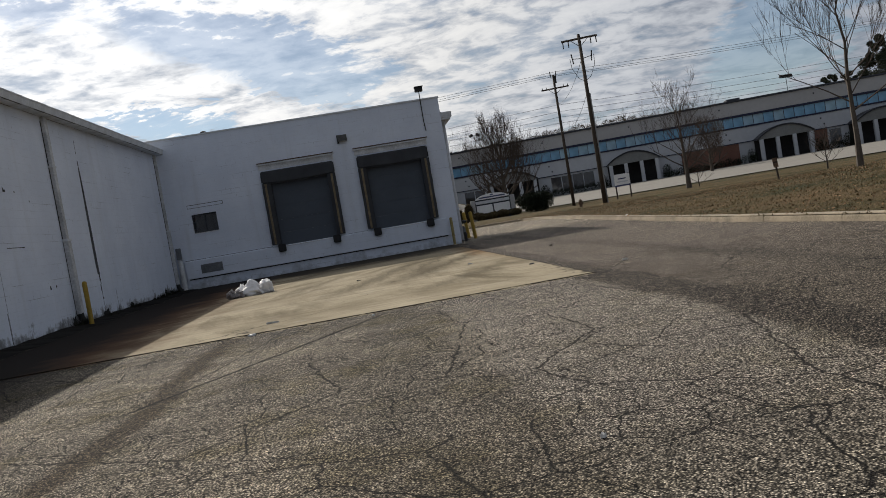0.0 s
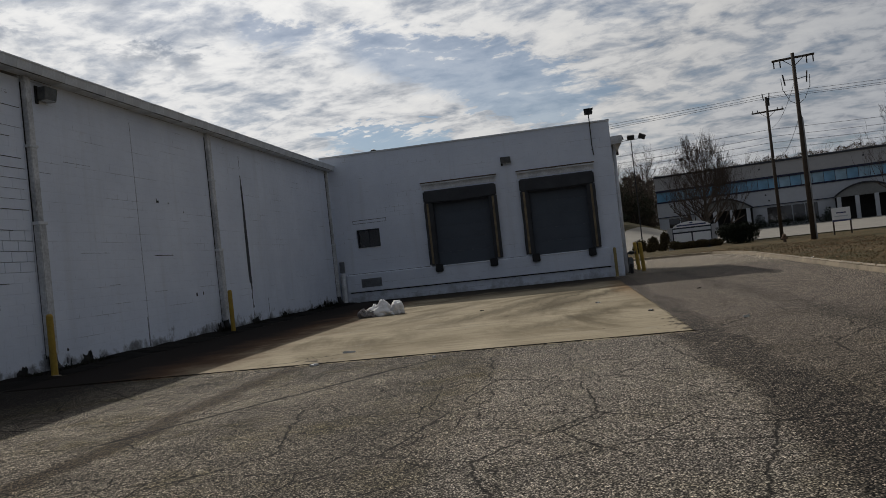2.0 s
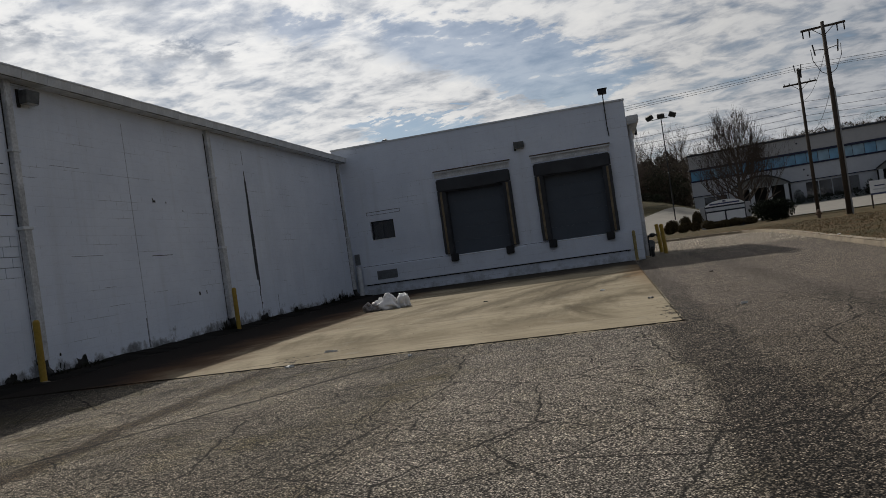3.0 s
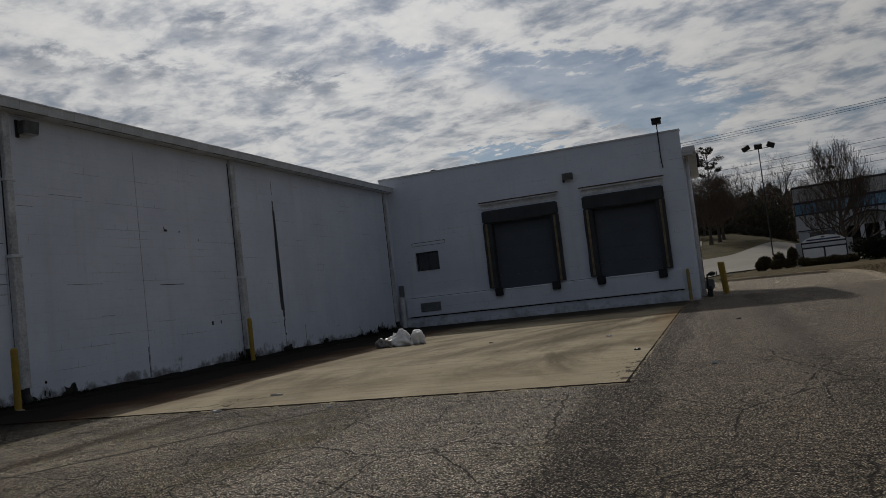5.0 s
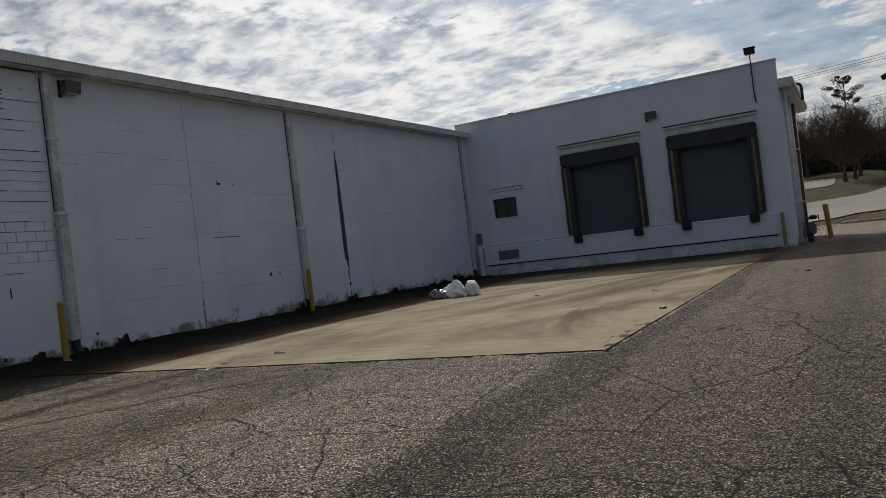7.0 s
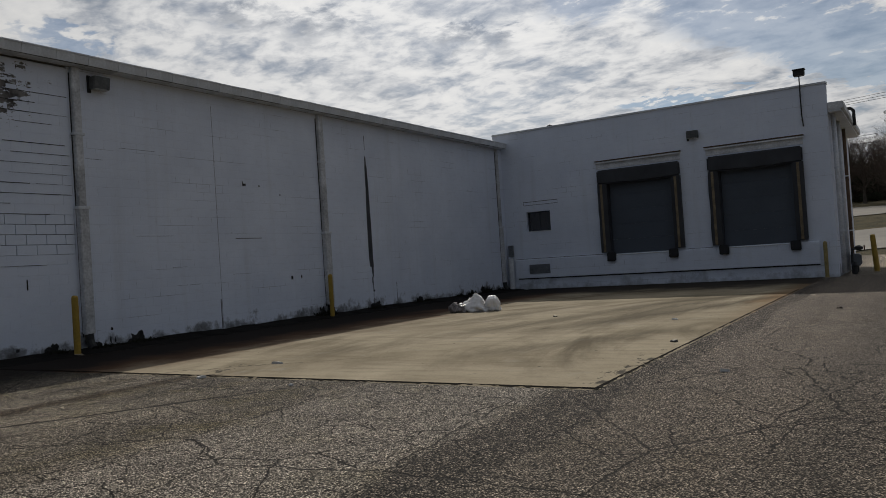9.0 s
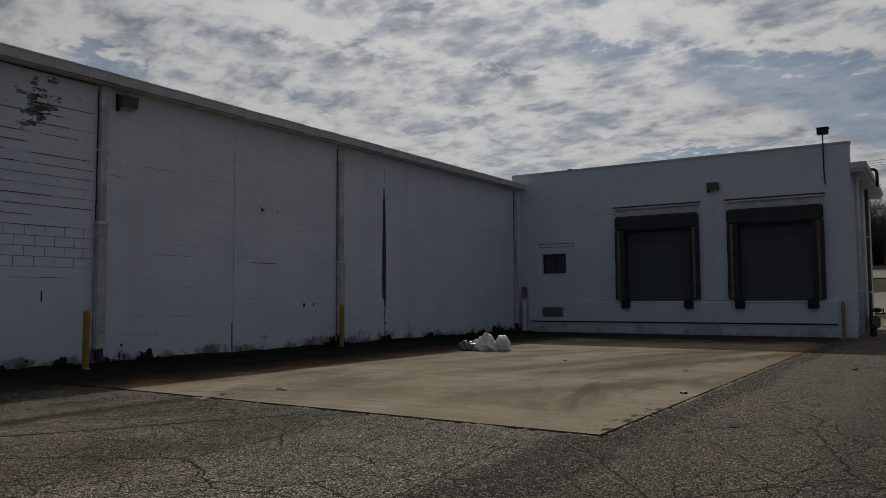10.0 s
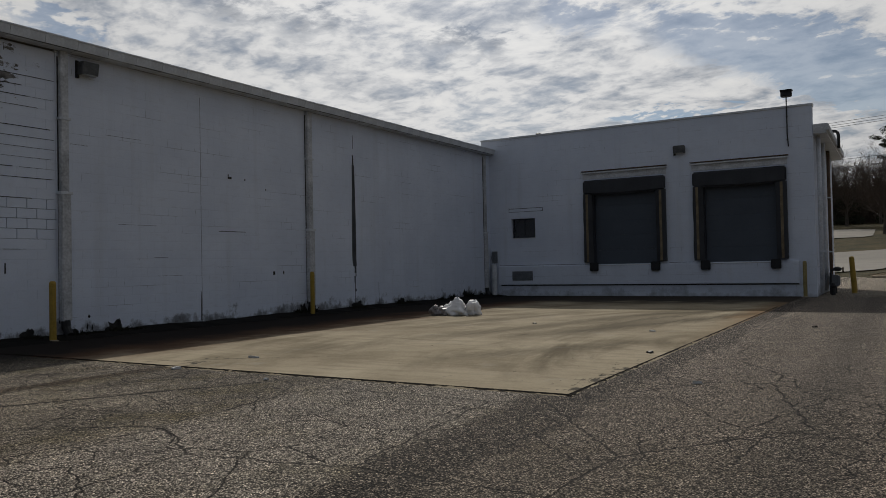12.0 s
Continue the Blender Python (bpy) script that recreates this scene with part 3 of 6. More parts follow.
M_SIGNWHITE = simple("sign_white", (0.84, 0.84, 0.83), 0.6, vary=0.06, scale=1.5, grain=20)
M_SIGNTEXT = simple("sign_text", (0.07, 0.08, 0.16), 0.7, vary=0.2)
M_SIGNRED = simple("sign_red", (0.42, 0.09, 0.04), 0.7, vary=0.2)
M_LEAF = simple("dead_leaf", (0.19, 0.11, 0.055), 0.9, vary=0.4, scale=2, grain=10, relief=0, island=True)
M_BLADE = simple("grass_blade", (0.13, 0.098, 0.045), 0.9, vary=0.4, scale=0.4, grain=3, relief=0, island=True)
M_ROOF = simple("roof_gravel", (0.22, 0.21, 0.20), 0.95, vary=0.2, scale=0.6, grain=12)
M_LITTER = simple("paper_litter", (0.66, 0.65, 0.62), 0.8, vary=0.15, scale=8, grain=30)
M_JOINT = simple("joint_black", (0.009, 0.007, 0.005), 0.95, vary=0.5, scale=2.0, grain=40, relief=0.5, spec=0.05)
M_MOULD = simple("mouldy_block", (0.035, 0.034, 0.032), 0.95, vary=0.75, scale=9.0, grain=40, relief=0.5, spec=0.05)
M_SHADED_SOIL = simple("shade_black_soil", (0.010, 0.009, 0.008), 0.95, vary=0.5, scale=1.5, grain=12, relief=0.6, spec=0.08)


def glass_mat(name, color, rough=0.06):
    m, nt, b = blank(name, rough, 0.0, 0.9)
    v = obj_coord(nt)
    link(nt, ramp(nt, noise_tex(nt, v, 0.6, 3), [(0.35, tuple(c * 0.7 for c in color)), (0.65, color)]), b.inputs["Base Color"])
    return m


M_GLASS = glass_mat("window_glass_dark", (0.030, 0.030, 0.033))
M_BLUEGLASS = glass_mat("reflective_blue_glass", (0.16, 0.40, 0.62), 0.12)
M_PALEGLASS = glass_mat("reflective_pale_glass", (0.30, 0.50, 0.64), 0.12)

# ---------------------------------------------------------------- mesh helpers


def box(bm, x0, x1, y0, y1, z0, z1, m=None):
    vs = [bm.verts.new((x, y, z)) for x in (x0, x1) for y in (y0, y1) for z in (z0, z1)]
    if m is not None:
        for v in vs:
            v.co = m @ v.co
    for f in ((0, 1, 3, 2), (4, 6, 7, 5), (0, 4, 5, 1), (2, 3, 7, 6), (0, 2, 6, 4), (1, 5, 7, 3)):
        bm.faces.new([vs[k] for k in f])
    return vs


def bbox(x0, x1, y0, y1, z0, z1, bevel=0.01, seg=2):
    """A bmesh of one box with rounded edges."""
    bm = bmesh.new()
    box(bm, x0, x1, y0, y1, z0, z1)
    bmesh.ops.recalc_face_normals(bm, faces=bm.faces)
    if bevel:
        bmesh.ops.bevel(bm, geom=bm.edges[:], offset=bevel, segments=seg, affect="EDGES")
    return bm


def tube(bm, pts, radii, n=8, caps=True):
    rings = []
    for k, p in enumerate(pts):
        p = Vector(p)
        a = Vector(pts[max(k - 1, 0)])
        c = Vector(pts[min(k + 1, len(pts) - 1)])
        d = (c - a).normalized()
        side = d.cross(Vector((0, 0, 1)) if abs(d.z) < 0.9 else Vector((1, 0, 0))).normalized()
        other = side.cross(d)
        r = radii[k] if hasattr(radii, "__len__") else radii
        rings.append([bm.verts.new(p + side * (r * math.cos(2 * math.pi * j / n)) + other * (r * math.sin(2 * math.pi * j / n))) for j in range(n)])
    for u, v in zip(rings, rings[1:]):
        for j in range(n):
            bm.faces.new((u[j], u[(j + 1) % n], v[(j + 1) % n], v[j]))
    if caps:
        bm.faces.new(rings[0])
        bm.faces.new(list(reversed(rings[-1])))
    return bm


def mesh_of(name, bm, material, smooth=False):
    bmesh.ops.recalc_face_normals(bm, faces=bm.faces)
    me = bpy.data.meshes.new(name)
    bm.to_mesh(me)
    bm.free()
    if smooth:
        for p in me.polygons:
            p.use_smooth = True
    me.materials.append(material)
    return me


def part(name, bm, material, parent, label="", smooth=False):
    ob = new(name, mesh_of(name, bm, material, smooth))
    if parent is not None:
        ob.parent = parent
    if label:
        ob["label"] = label
    return ob


def thing(name, label, category, group="", kind="", at=(0, 0, 0)):
    ob = new(name)
    ob.location = at
    ob.empty_display_size = 0.2
    return tagged(ob, label, category, group, kind)


def solid(name, bm, material, label, category="", kind="", smooth=False, group=""):
    return tagged(part(name, bm, material, None, smooth=smooth), label, category, group, kind)


def raw(name, verts, faces, material, smooth=False):
    me = bpy.data.meshes.new(name)
    me.from_pydata(verts, [], faces)
    if smooth:
        for p in me.polygons:
            p.use_smooth = True
    me.materials.append(material)
    return new(name, me)


def smooth01(a, b, x):
    t = min(1.0, max(0.0, (x - a) / (b - a)))
    return t * t * (3 - 2 * t)


# ---------------------------------------------------------------- terrain
HUB = (11.0, -30.0)


def terrain(az, d):
    """Height of the land by bearing (degrees from +y) and distance from the hub."""
    slope = 0.0158 + 0.0172 * smooth01(9, 4, az)
    z = -0.10 - 0.10 * smooth01(60, 92, d) + slope * max(0.0, min(d, 270.0) - 92.0)
    z += 0.010 * max(0.0, min(d, 700) - 270)
    z += 3.2 * smooth01(9, 3, az) * smooth01(-150, -60, az) * smooth01(106, 157, d)
    z += 2.4 * smooth01(5.0, 0.8, az) * smooth01(-150, -60, az) * smooth01(146, 205, d)
    if az > 60 or az < -60:
        z *= smooth01(150, 60, abs(az))
        z -= 0.10 * smooth01(60, 150, abs(az))
    return z


def polar(az, d):
    return HUB[0] + d * math.sin(radians(az)), HUB[1] + d * math.cos(radians(az))


def land(x, y):
    dx, dy = x - HUB[0], y - HUB[1]
    return terrain(math.degrees(math.atan2(dx, dy)), math.hypot(dx, dy))


def build_ground():
    ds = [0, 15, 30, 45, 52, 60, 70, 80, 88, 92, 96, 100, 106, 112, 118, 124, 130, 136, 142, 148, 156, 165, 175, 190, 210, 240, 270, 340, 500, 900, 1800, 4000]
    azs = list(range(-180, 180, 2))
    verts, faces = [], []
    for d in ds:
        for a in azs:
            x, y = polar(a, d)
            verts.append((x, y, terrain(a, d)))
    n = len(azs)
    for i in range(len(ds) - 1):
        for j in range(n):
            faces.append((i * n + j, i * n + (j + 1) % n, (i + 1) * n + (j + 1) % n, (i + 1) * n + j))
    tagged(raw("ground", verts, faces, M_LAWN, True), "winter grass land rising gently to the woods", "ground", kind="structure")


def polar_sheet(name, rows, material, lift, label, category):
    """rows: (bearing, near, far) in degrees and metres."""
    verts, faces = [], []
    steps = 20
    azs = np.arange(rows[0][0], rows[-1][0] + 0.01, 0.5)
    near = np.interp(azs, [r[0] for r in rows], [r[1] for r in rows])
    far = np.interp(azs, [r[0] for r in rows], [r[2] for r in rows])
    for a, lo, hi in zip(azs, near, far):
        for k in range(steps + 1):
            d = lo + (hi - lo) * k / steps
            x, y = polar(a, d)
            verts.append((x, y, terrain(a, d) + lift))
    for i in range(len(azs) - 1):
        for k in range(steps):
            a = i * (steps + 1) + k
            faces.append((a, a + steps + 1, a + steps + 2, a + 1))
    return tagged(raw(name, verts, faces, material, True), label, category, kind="structure")


build_ground()
polar_sheet("road", [(-60, 52, 118), (-20, 52, 120), (-3.0, 52, 124), (-0.6, 84, 126), (1.8, 98, 128), (2.6, 98, 131), (3.6, 99, 137), (4.6, 100, 147), (5.4, 101, 158), (8, 101, 182), (18, 101, 182), (36, 101, 186), (60, 101, 190)],
            M_ROAD, 0.12, "pale worn street and parking in front of the offices", "road")
polar_sheet("pavement", [(-14, 147, 172), (-2, 146, 172), (-0.4, 147, 171), (0.4, 152, 166)], M_ROAD, 0.12, "pale parking area on the grassy rise", "parking")

# Kerb line of the lot, from behind the camera round the far corner.
KERB = [(16.9, -62.0), (16.6, -40.0), (16.62, -26.0), (16.68, -21.3), (16.9, -15.5), (17.25, -11.2), (17.87, -4.5), (18.75, 4.1), (19.35, 10.0),
        (19.6, 15.0), (19.45, 18.0), (18.9, 20.3), (17.9, 21.7), (16.4, 22.5), (14.8, 23.3), (13.2, 24.6), (12.75, 25.6), (13.0, 27.0)]


def along(pts, step):
    """Points at even steps along a line of corners."""
    pts = [Vector(p) for p in pts]
    out, carry = [pts[0].copy()], 0.0
    for a, b in zip(pts, pts[1:]):
        length = (b - a).length
        t = step - carry
        while t <= length:
            out.append(a + (b - a) * (t / length))
            t += step
        carry = length - (t - step)
    return out


def build_lot():
    # Asphalt: flat, from the walls to the kerb and past the dock building.
    outline = [(-0.02, -62.0)] + [(x, y) for x, y in KERB[:-2]] + [(12.4, 27.5), (-12.0, 27.5), (-12.0, 9.0), (0.0, 9.0)]
    bm = bmesh.new()
    bm.faces.new([bm.verts.new((x, y, 0.0)) for x, y in outline])
    bmesh.ops.triangulate(bm, faces=bm.faces)
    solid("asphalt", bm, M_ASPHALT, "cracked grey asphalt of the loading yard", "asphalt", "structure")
    # Verge between the kerb and the street.
    line = along(KERB, 1.0)
    verts, faces, rows = [], [], 14
    for p in line:
        dx, dy = p.x - HUB[0], p.y - HUB[1]
        az = math.degrees(math.atan2(dx, dy))
        out = min(max(az, 1.2), 82)
        if p.y > 20:
            out = az + 1.0
        ex, ey = polar(out, 97.0)
        if p.y < -14:
            ex, ey = 100.0, p.y + 24 * smooth01(-50, -14, p.y)
        for k in range(rows + 1):
            f = (k / rows) ** 1.7
            x, y = p.x + (ex - p.x) * f, p.y + (ey - p.y) * f
            z0 = 0.135 + 0.26 * smooth01(0, 14, (Vector((x, y)) - p).length) * smooth01(12, -6, y)
            w = smooth01(0.45, 1.0, f)
            verts.append((x, y, z0 * (1 - w) + (land(x, y) + 0.05) * w))
    for i in range(len(line) - 1):
        for k in range(rows):
            a = i * (rows + 1) + k
            faces.append((a, a + rows + 1, a + rows + 2, a + 1))
    tagged(raw("verge", verts, faces, M_GRASS, True), "dry winter grass verge with fallen leaves", "grass", kind="structure")
    # Kerb of cast lengths with open joints.
    kerb = thing("kerb", "worn concrete kerb along the grass verge", "kerb", kind="structure")
    pts = along(KERB, 0.5)
    span = 6
    for i in range(0, len(pts) - span, span):
        run = pts[i:i + span + 1]
        bm = bmesh.new()
        rings = []
        for k, p in enumerate(run):
            q = run[min(k + 1, span)] - run[max(k - 1, 0)]
            side = Vector((q.y, -q.x)).normalized()
            trim = (q.normalized() * 0.012) * (1 if k == 0 else -1 if k == span else 0)
            p = p + trim
            prof = [(-0.02, -0.05), (0.0, 0.10), (0.03, 0.145), (0.06, 0.155), (0.19, 0.155), (0.21, 0.05)]
            rings.append([bm.verts.new((p.x + side.x * s, p.y + side.y * s, z)) for s, z in prof])
        for u, v in zip(rings, rings[1:]):
            for j in range(5):
                bm.faces.new((u[j], u[j + 1], v[j + 1], v[j]))
        bm.faces.new(rings[0])
        bm.faces.new(rings[-1])
        part("kerb_stone", bm, M_KERB, kerb)


build_lot()


def build_apron():
    """The concrete dock apron: a slab a little proud of the asphalt, with a ragged rim."""
    rng = random.Random(4)
    rim = []
    x0, x1, y0, y1 = 0.9, 11.64, -21.12, -0.02
    for k in range(55):
        rim.append((x0 + (x1 - x0) * k / 54, y0 + rng.uniform(-0.014, 0.014)))
    for k in range(1, 100):
        rim.append((x1 + rng.uniform(-0.012, 0.012), y0 + (y1 - y0) * k / 99))
    rim += [(x1, y1), (x0, y1)]
    for k in range(1, 60):
        rim.append((x0 + rng.uniform(-0.05, 0.05), y1 + (y0 - y1) * k / 60))
    bm = bmesh.new()
    top = [bm.verts.new((x, y, 0.014)) for x, y in rim]
    low = [bm.verts.new((x + (0.06 if x > 11 else -0.06 if x < 1.5 else 0), y - (0.06 if y < -21 else 0), -0.002)) for x, y in rim]
    bm.faces.new(top)
    n = len(rim)
    for k in range(n):
        bm.faces.new((low[k], low[(k + 1) % n], top[(k + 1) % n], top[k]))
    bmesh.ops.triangulate(bm, faces=[f for f in bm.faces if len(f.verts) > 4])
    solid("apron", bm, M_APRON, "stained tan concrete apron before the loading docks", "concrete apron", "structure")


build_apron()


def build_apron_joint():
    """Thin ragged dark strip along the joint where the asphalt meets the slab."""
    rng = random.Random(21)
    bm = bmesh.new()
    for (ax, ay), (bx, by), nx, ny in (((2.2, -21.12), (11.7, -21.12), 0, -1), ((11.64, -21.16), (11.64, -6.0), 1, 0)):
        prev = None
        steps = 240
        for k in range(steps + 1):
            f = k / steps
            w = rng.uniform(0.012, 0.032) + (0.03 if rng.random() < 0.1 else 0)
            x, y = ax + (bx - ax) * f, ay + (by - ay) * f
            w += 0.012 if ny else 0.006
            cur = [bm.verts.new((x + nx * 0.006, y + ny * 0.006, 0.018)), bm.verts.new((x + nx * w, y + ny * w, 0.006))]
            if prev:
                bm.faces.new((prev[0], prev[1], cur[1], cur[0]))
            prev = cur
    solid("apron_joint", bm, M_JOINT, "thin ragged dark joint line round the concrete apron", "joint", "structure")


build_apron_joint()

# ---------------------------------------------------------------- long side wall
EAVE = 5.80


def build_side_wall():
    bm = bmesh.new()
    box(bm, -0.30, 0.0, -62.0, -22.2, -0.1, EAVE)
    box(bm, -0.30, 0.0, -19.02, 0.30, -0.1, EAVE)
    box(bm, -0.30, -0.10, -22.2, -19.02, -0.1, EAVE)
    wall = solid("wall_west", bm, M_WALL_Y, "long white-painted concrete block warehouse wall", "wall", "structure")
    # Roof slab behind the gutter.
    bm = bmesh.new()
    box(bm, -30.0, 0.02, -62.0, 0.3, EAVE, EAVE + 0.16)
    solid("roof_west", bm, M_ROOF, "flat gravel roof of the long warehouse", "roof", "structure")
    bm = bmesh.new()
    box(bm, -30.0, -29.7, -62.0, 0.3, -0.1, EAVE)
    solid("wall_far_west", bm, M_WALL_Y, "far wall of the warehouse", "wall", "structure")
    # Open-jointed bay: each block on its own.
    rng = random.Random(7)
    shapes = []
    for k, (w, h) in enumerate(((0.3966, 0.1982), (0.3966, 0.1962), (0.385, 0.1885), (0.1968, 0.1982), (0.190, 0.1885))):
        b = bbox(0.0, 0.095, -w / 2, w / 2, -h / 2, h / 2, 0.0008 if k in (0, 1, 3) else 0.004, 1)
        shapes.append(mesh_of("block", b, M_BLOCK))
    for r in range(29):
        z = 0.1 + r * 0.1985
        loose = 10 <= r <= 13
        y = -22.2 + (0.2 if r % 2 else 0.0)
        if r % 2:
            ob = new("block", shapes[4 if loose else 3])
            ob.location, ob.parent = (-0.097, -22.1, z), wall
        while y < -19.05:
            w = 0.397
            if y + w > -19.0:
                ob = new("block", shapes[4 if loose else 3])
                ob.location, ob.parent = (-0.097 + rng.uniform(-0.0012, 0.0012), y + 0.1, z), wall
            else:
                ob = new("block", shapes[2 if loose else rng.choice((0, 0, 1))])
                ob.location, ob.parent = (-0.097 + rng.uniform(-0.0012, 0.0012), y + w / 2, z), wall
            y += w
    bm = bmesh.new()
    box(bm, -0.099, -0.06, -22.19, -19.03, 1.98, 2.80)
    part("mortar_bed", bm, M_DARKGAP, wall, "dark open mortar behind loose blocks")
    # Expansion joints and the wide black sealed one.
    bm = bmesh.new()
    box(bm, -0.01, 0.003, -15.311, -15.306, 0.75, 5.5)
    box(bm, -0.01, 0.003, -15.313, -15.305, 0.0, 0.75)
    part("expansion_joint", bm, M_DARKGAP, wall, "thin dark vertical joint")
    bm = bmesh.new()
    prof = [(4.78, 0.03), (4.5, 0.035), (4.45, 0.06), (3.8, 0.07), (3.2, 0.09), (2.6, 0.10), (2.0, 0.105), (1.6, 0.10), (1.34, 0.095)]
    left, right = [], []
    for z, w in prof:
        j = rng.uniform(-0.012, 0.012)
        left.append(bm.verts.new((0.004, -9.26 - w + j, z)))
        right.append(bm.verts.new((0.004, -9.26 + w + j, z)))
    for k in range(len(prof) - 1):
        bm.faces.new((left[k], right[k], right[k + 1], left[k + 1]))
    for z, h, w, dy in ((1.24, 0.11, 0.045, 0.04), (1.07, 0.05, 0.022, 0.06), (0.93, 0.10, 0.028, 0.01), (0.70, 0.16, 0.013, 0.03), (0.60, 0.03, 0.04, 0.05), (0.36, 0.17, 0.009, 0.02), (5.2, 0.22, 0.008, 0)):
        box(bm, 0.0, 0.004, -9.26 + dy - w, -9.26 + dy + w, z - h, z + h)
    part("sealed_joint", bm, M_SEALANT, wall, "wide black sealed joint, flaking at its foot")
    # Crack between sound and patched paint near the middle bay, bolt holes and a scar.
    bm = bmesh.new()
    for y, z, w, h in ((-12.82, 1.19, 0.035, 0.05), (-12.45, 1.2, 0.02, 0.045), (-14.36, 3.63, 0.05, 0.028), (-14.42, 3.66, 0.014, 0.06),
                       (-13.85, 3.62, 0.02, 0.02), (-13.1, 3.42, 0.015, 0.02), (-20.05, 1.42, 0.012, 0.10), (-20.3, 0.2, 0.03, 0.03)):
        box(bm, -0.004, 0.004, y - w, y + w, z - h, z + h)
    part("bolt_hole", bm, M_DARKGAP, wall)
    bm = bmesh.new()
    for y0, y1, z, h in ((-14.75, -13.85, 2.27, 0.008), (-17.9, -17.0, 4.24, 0.003), (-17.6, -16.6, 2.34, 0.003), (-16.7, -16.3, 1.62, 0.003),
                         (-16.6, -15.9, 1.20, 0.002), (-14.9, -14.3, 1.38, 0.002), (-18.7, -18.3, 3.95, 0.003), (-15.35, -15.33, 0.45, 0.35), (-8.0, -7.985, 0.45, 0.35)):
        box(bm, -0.004, 0.003, y0, y1, z - h, z + h)
    for k in range(58):
        row = rng.choice((9, 14, 15, 16, 17, 18, 19, 20, 21, 22, 23, 24, 25, 26))
        a = rng.uniform(-22.0, -19.7)
        b = min(a + rng.uniform(0.3, 1.3), -19.05)
        h = rng.uniform(0.002, 0.007)
        box(bm, -0.004, 0.004, a, b, row * 0.1985 - h, row * 0.1985 + h)
    part("open_joint", bm, M_DARKGAP, wall, "open mortar joint")
    for y, z, w, h in ((-17.72, 0.10, 0.62, 0.42), (-18.72, 0.08, 0.50, 0.40), (-18.32, 0.40, 0.07, 0.09), (-18.36, 0.18, 0.05, 0.16), (-18.25, 0.16, 0.05, 0.18), (-9.2, 0.12, 0.75, 0.34), (-19.6, 0.10, 0.45, 0.45),
                       (-20.75, 0.08, 0.35, 0.22), (-6.7, 0.12, 0.5, 0.34), (-2.3, 0.2, 0.35, 0.4), (-11.7, 0.15, 0.35, 0.5), (-20.05, 1.40, 0.03, 0.2)):
        bm = bmesh.new()
        ring = []
        for k in range(26):
            a = 2 * math.pi * k / 26
            r = 0.72 + 0.55 * noise.noise(Vector((1.6 * math.cos(a), 1.6 * math.sin(a), y * 3.1))) + rng.uniform(-0.10, 0.10)
            ring.append(bm.verts.new((0.005, y + w / 2 * r * math.cos(a), max(z + h / 2 * r * math.sin(a), 0.0))))
        hub = bm.verts.new((0.005, y, z))
        for k in range(26):
            bm.faces.new((hub, ring[k], ring[(k + 1) % 26]))
        part("flaked_patch", bm, M_MOULD, wall, "dark mouldy patch of lost paint")
    return wall


def peeled(name):
    """The block paint with a flaked patch high on the bay."""
    m = M_WALL_Y.copy()
    m.name = name
    nt = m.node_tree
    b = nt.nodes["Principled BSDF"]
    geo = nt.nodes.new("ShaderNodeNewGeometry")
    pos = geo.outputs["Position"]
    old = b.inputs["Base Color"].links[0].from_socket
    # Coordinates of the whole wall, so that stains run across the blocks.
    for n in nt.nodes:
        if n.bl_idname == "ShaderNodeTexCoord":
            for l in list(n.outputs["Object"].links):
                to = l.to_socket
                nt.links.remove(l)
                nt.links.new(pos, to)
        if n.bl_idname == "ShaderNodeTexBrick":
            n.inputs["Mortar Size"].default_value = 0.0
    d = nt.nodes.new("ShaderNodeVectorMath")
    d.operation = "DISTANCE"
    link(nt, mapped(nt, pos, scale=(0, 1.0, 0.72), loc=(0, 20.15, -5.12 * 0.72)), d.inputs[0])
    near = math_node(nt, "SUBTRACT", noise_tex(nt, mapped(nt, pos, scale=(1.6, 1.6, 3.6)), 1.7, 6, 0.72), math_node(nt, "MULTIPLY", d.outputs["Value"], 0.36))
    snap = nt.nodes.new("ShaderNodeVectorMath")
    snap.operation = "SNAP"
    link(nt, pos, snap.inputs[0])
    snap.inputs[1].default_value = (1.0, 0.1985, 0.0992)
    near = math_node(nt, "ADD", near, math_node(nt, "MULTIPLY_ADD", noise_tex(nt, snap.outputs[0], 7.0, 1), 0.55, -0.275))
    flake = ramp(nt, near, [(0.42, 0.0), (0.45, 1.0)])
    bare = ramp(nt, noise_tex(nt, pos, 3.0, 4, 0.6), [(0.35, (0.055, 0.050, 0.046)), (0.65, (0.28, 0.265, 0.25))])
    link(nt, mix_color(nt, flake, old, bare), b.inputs["Base Color"])
    return m


M_BLOCK = peeled("flaking_painted_block")
build_side_wall()


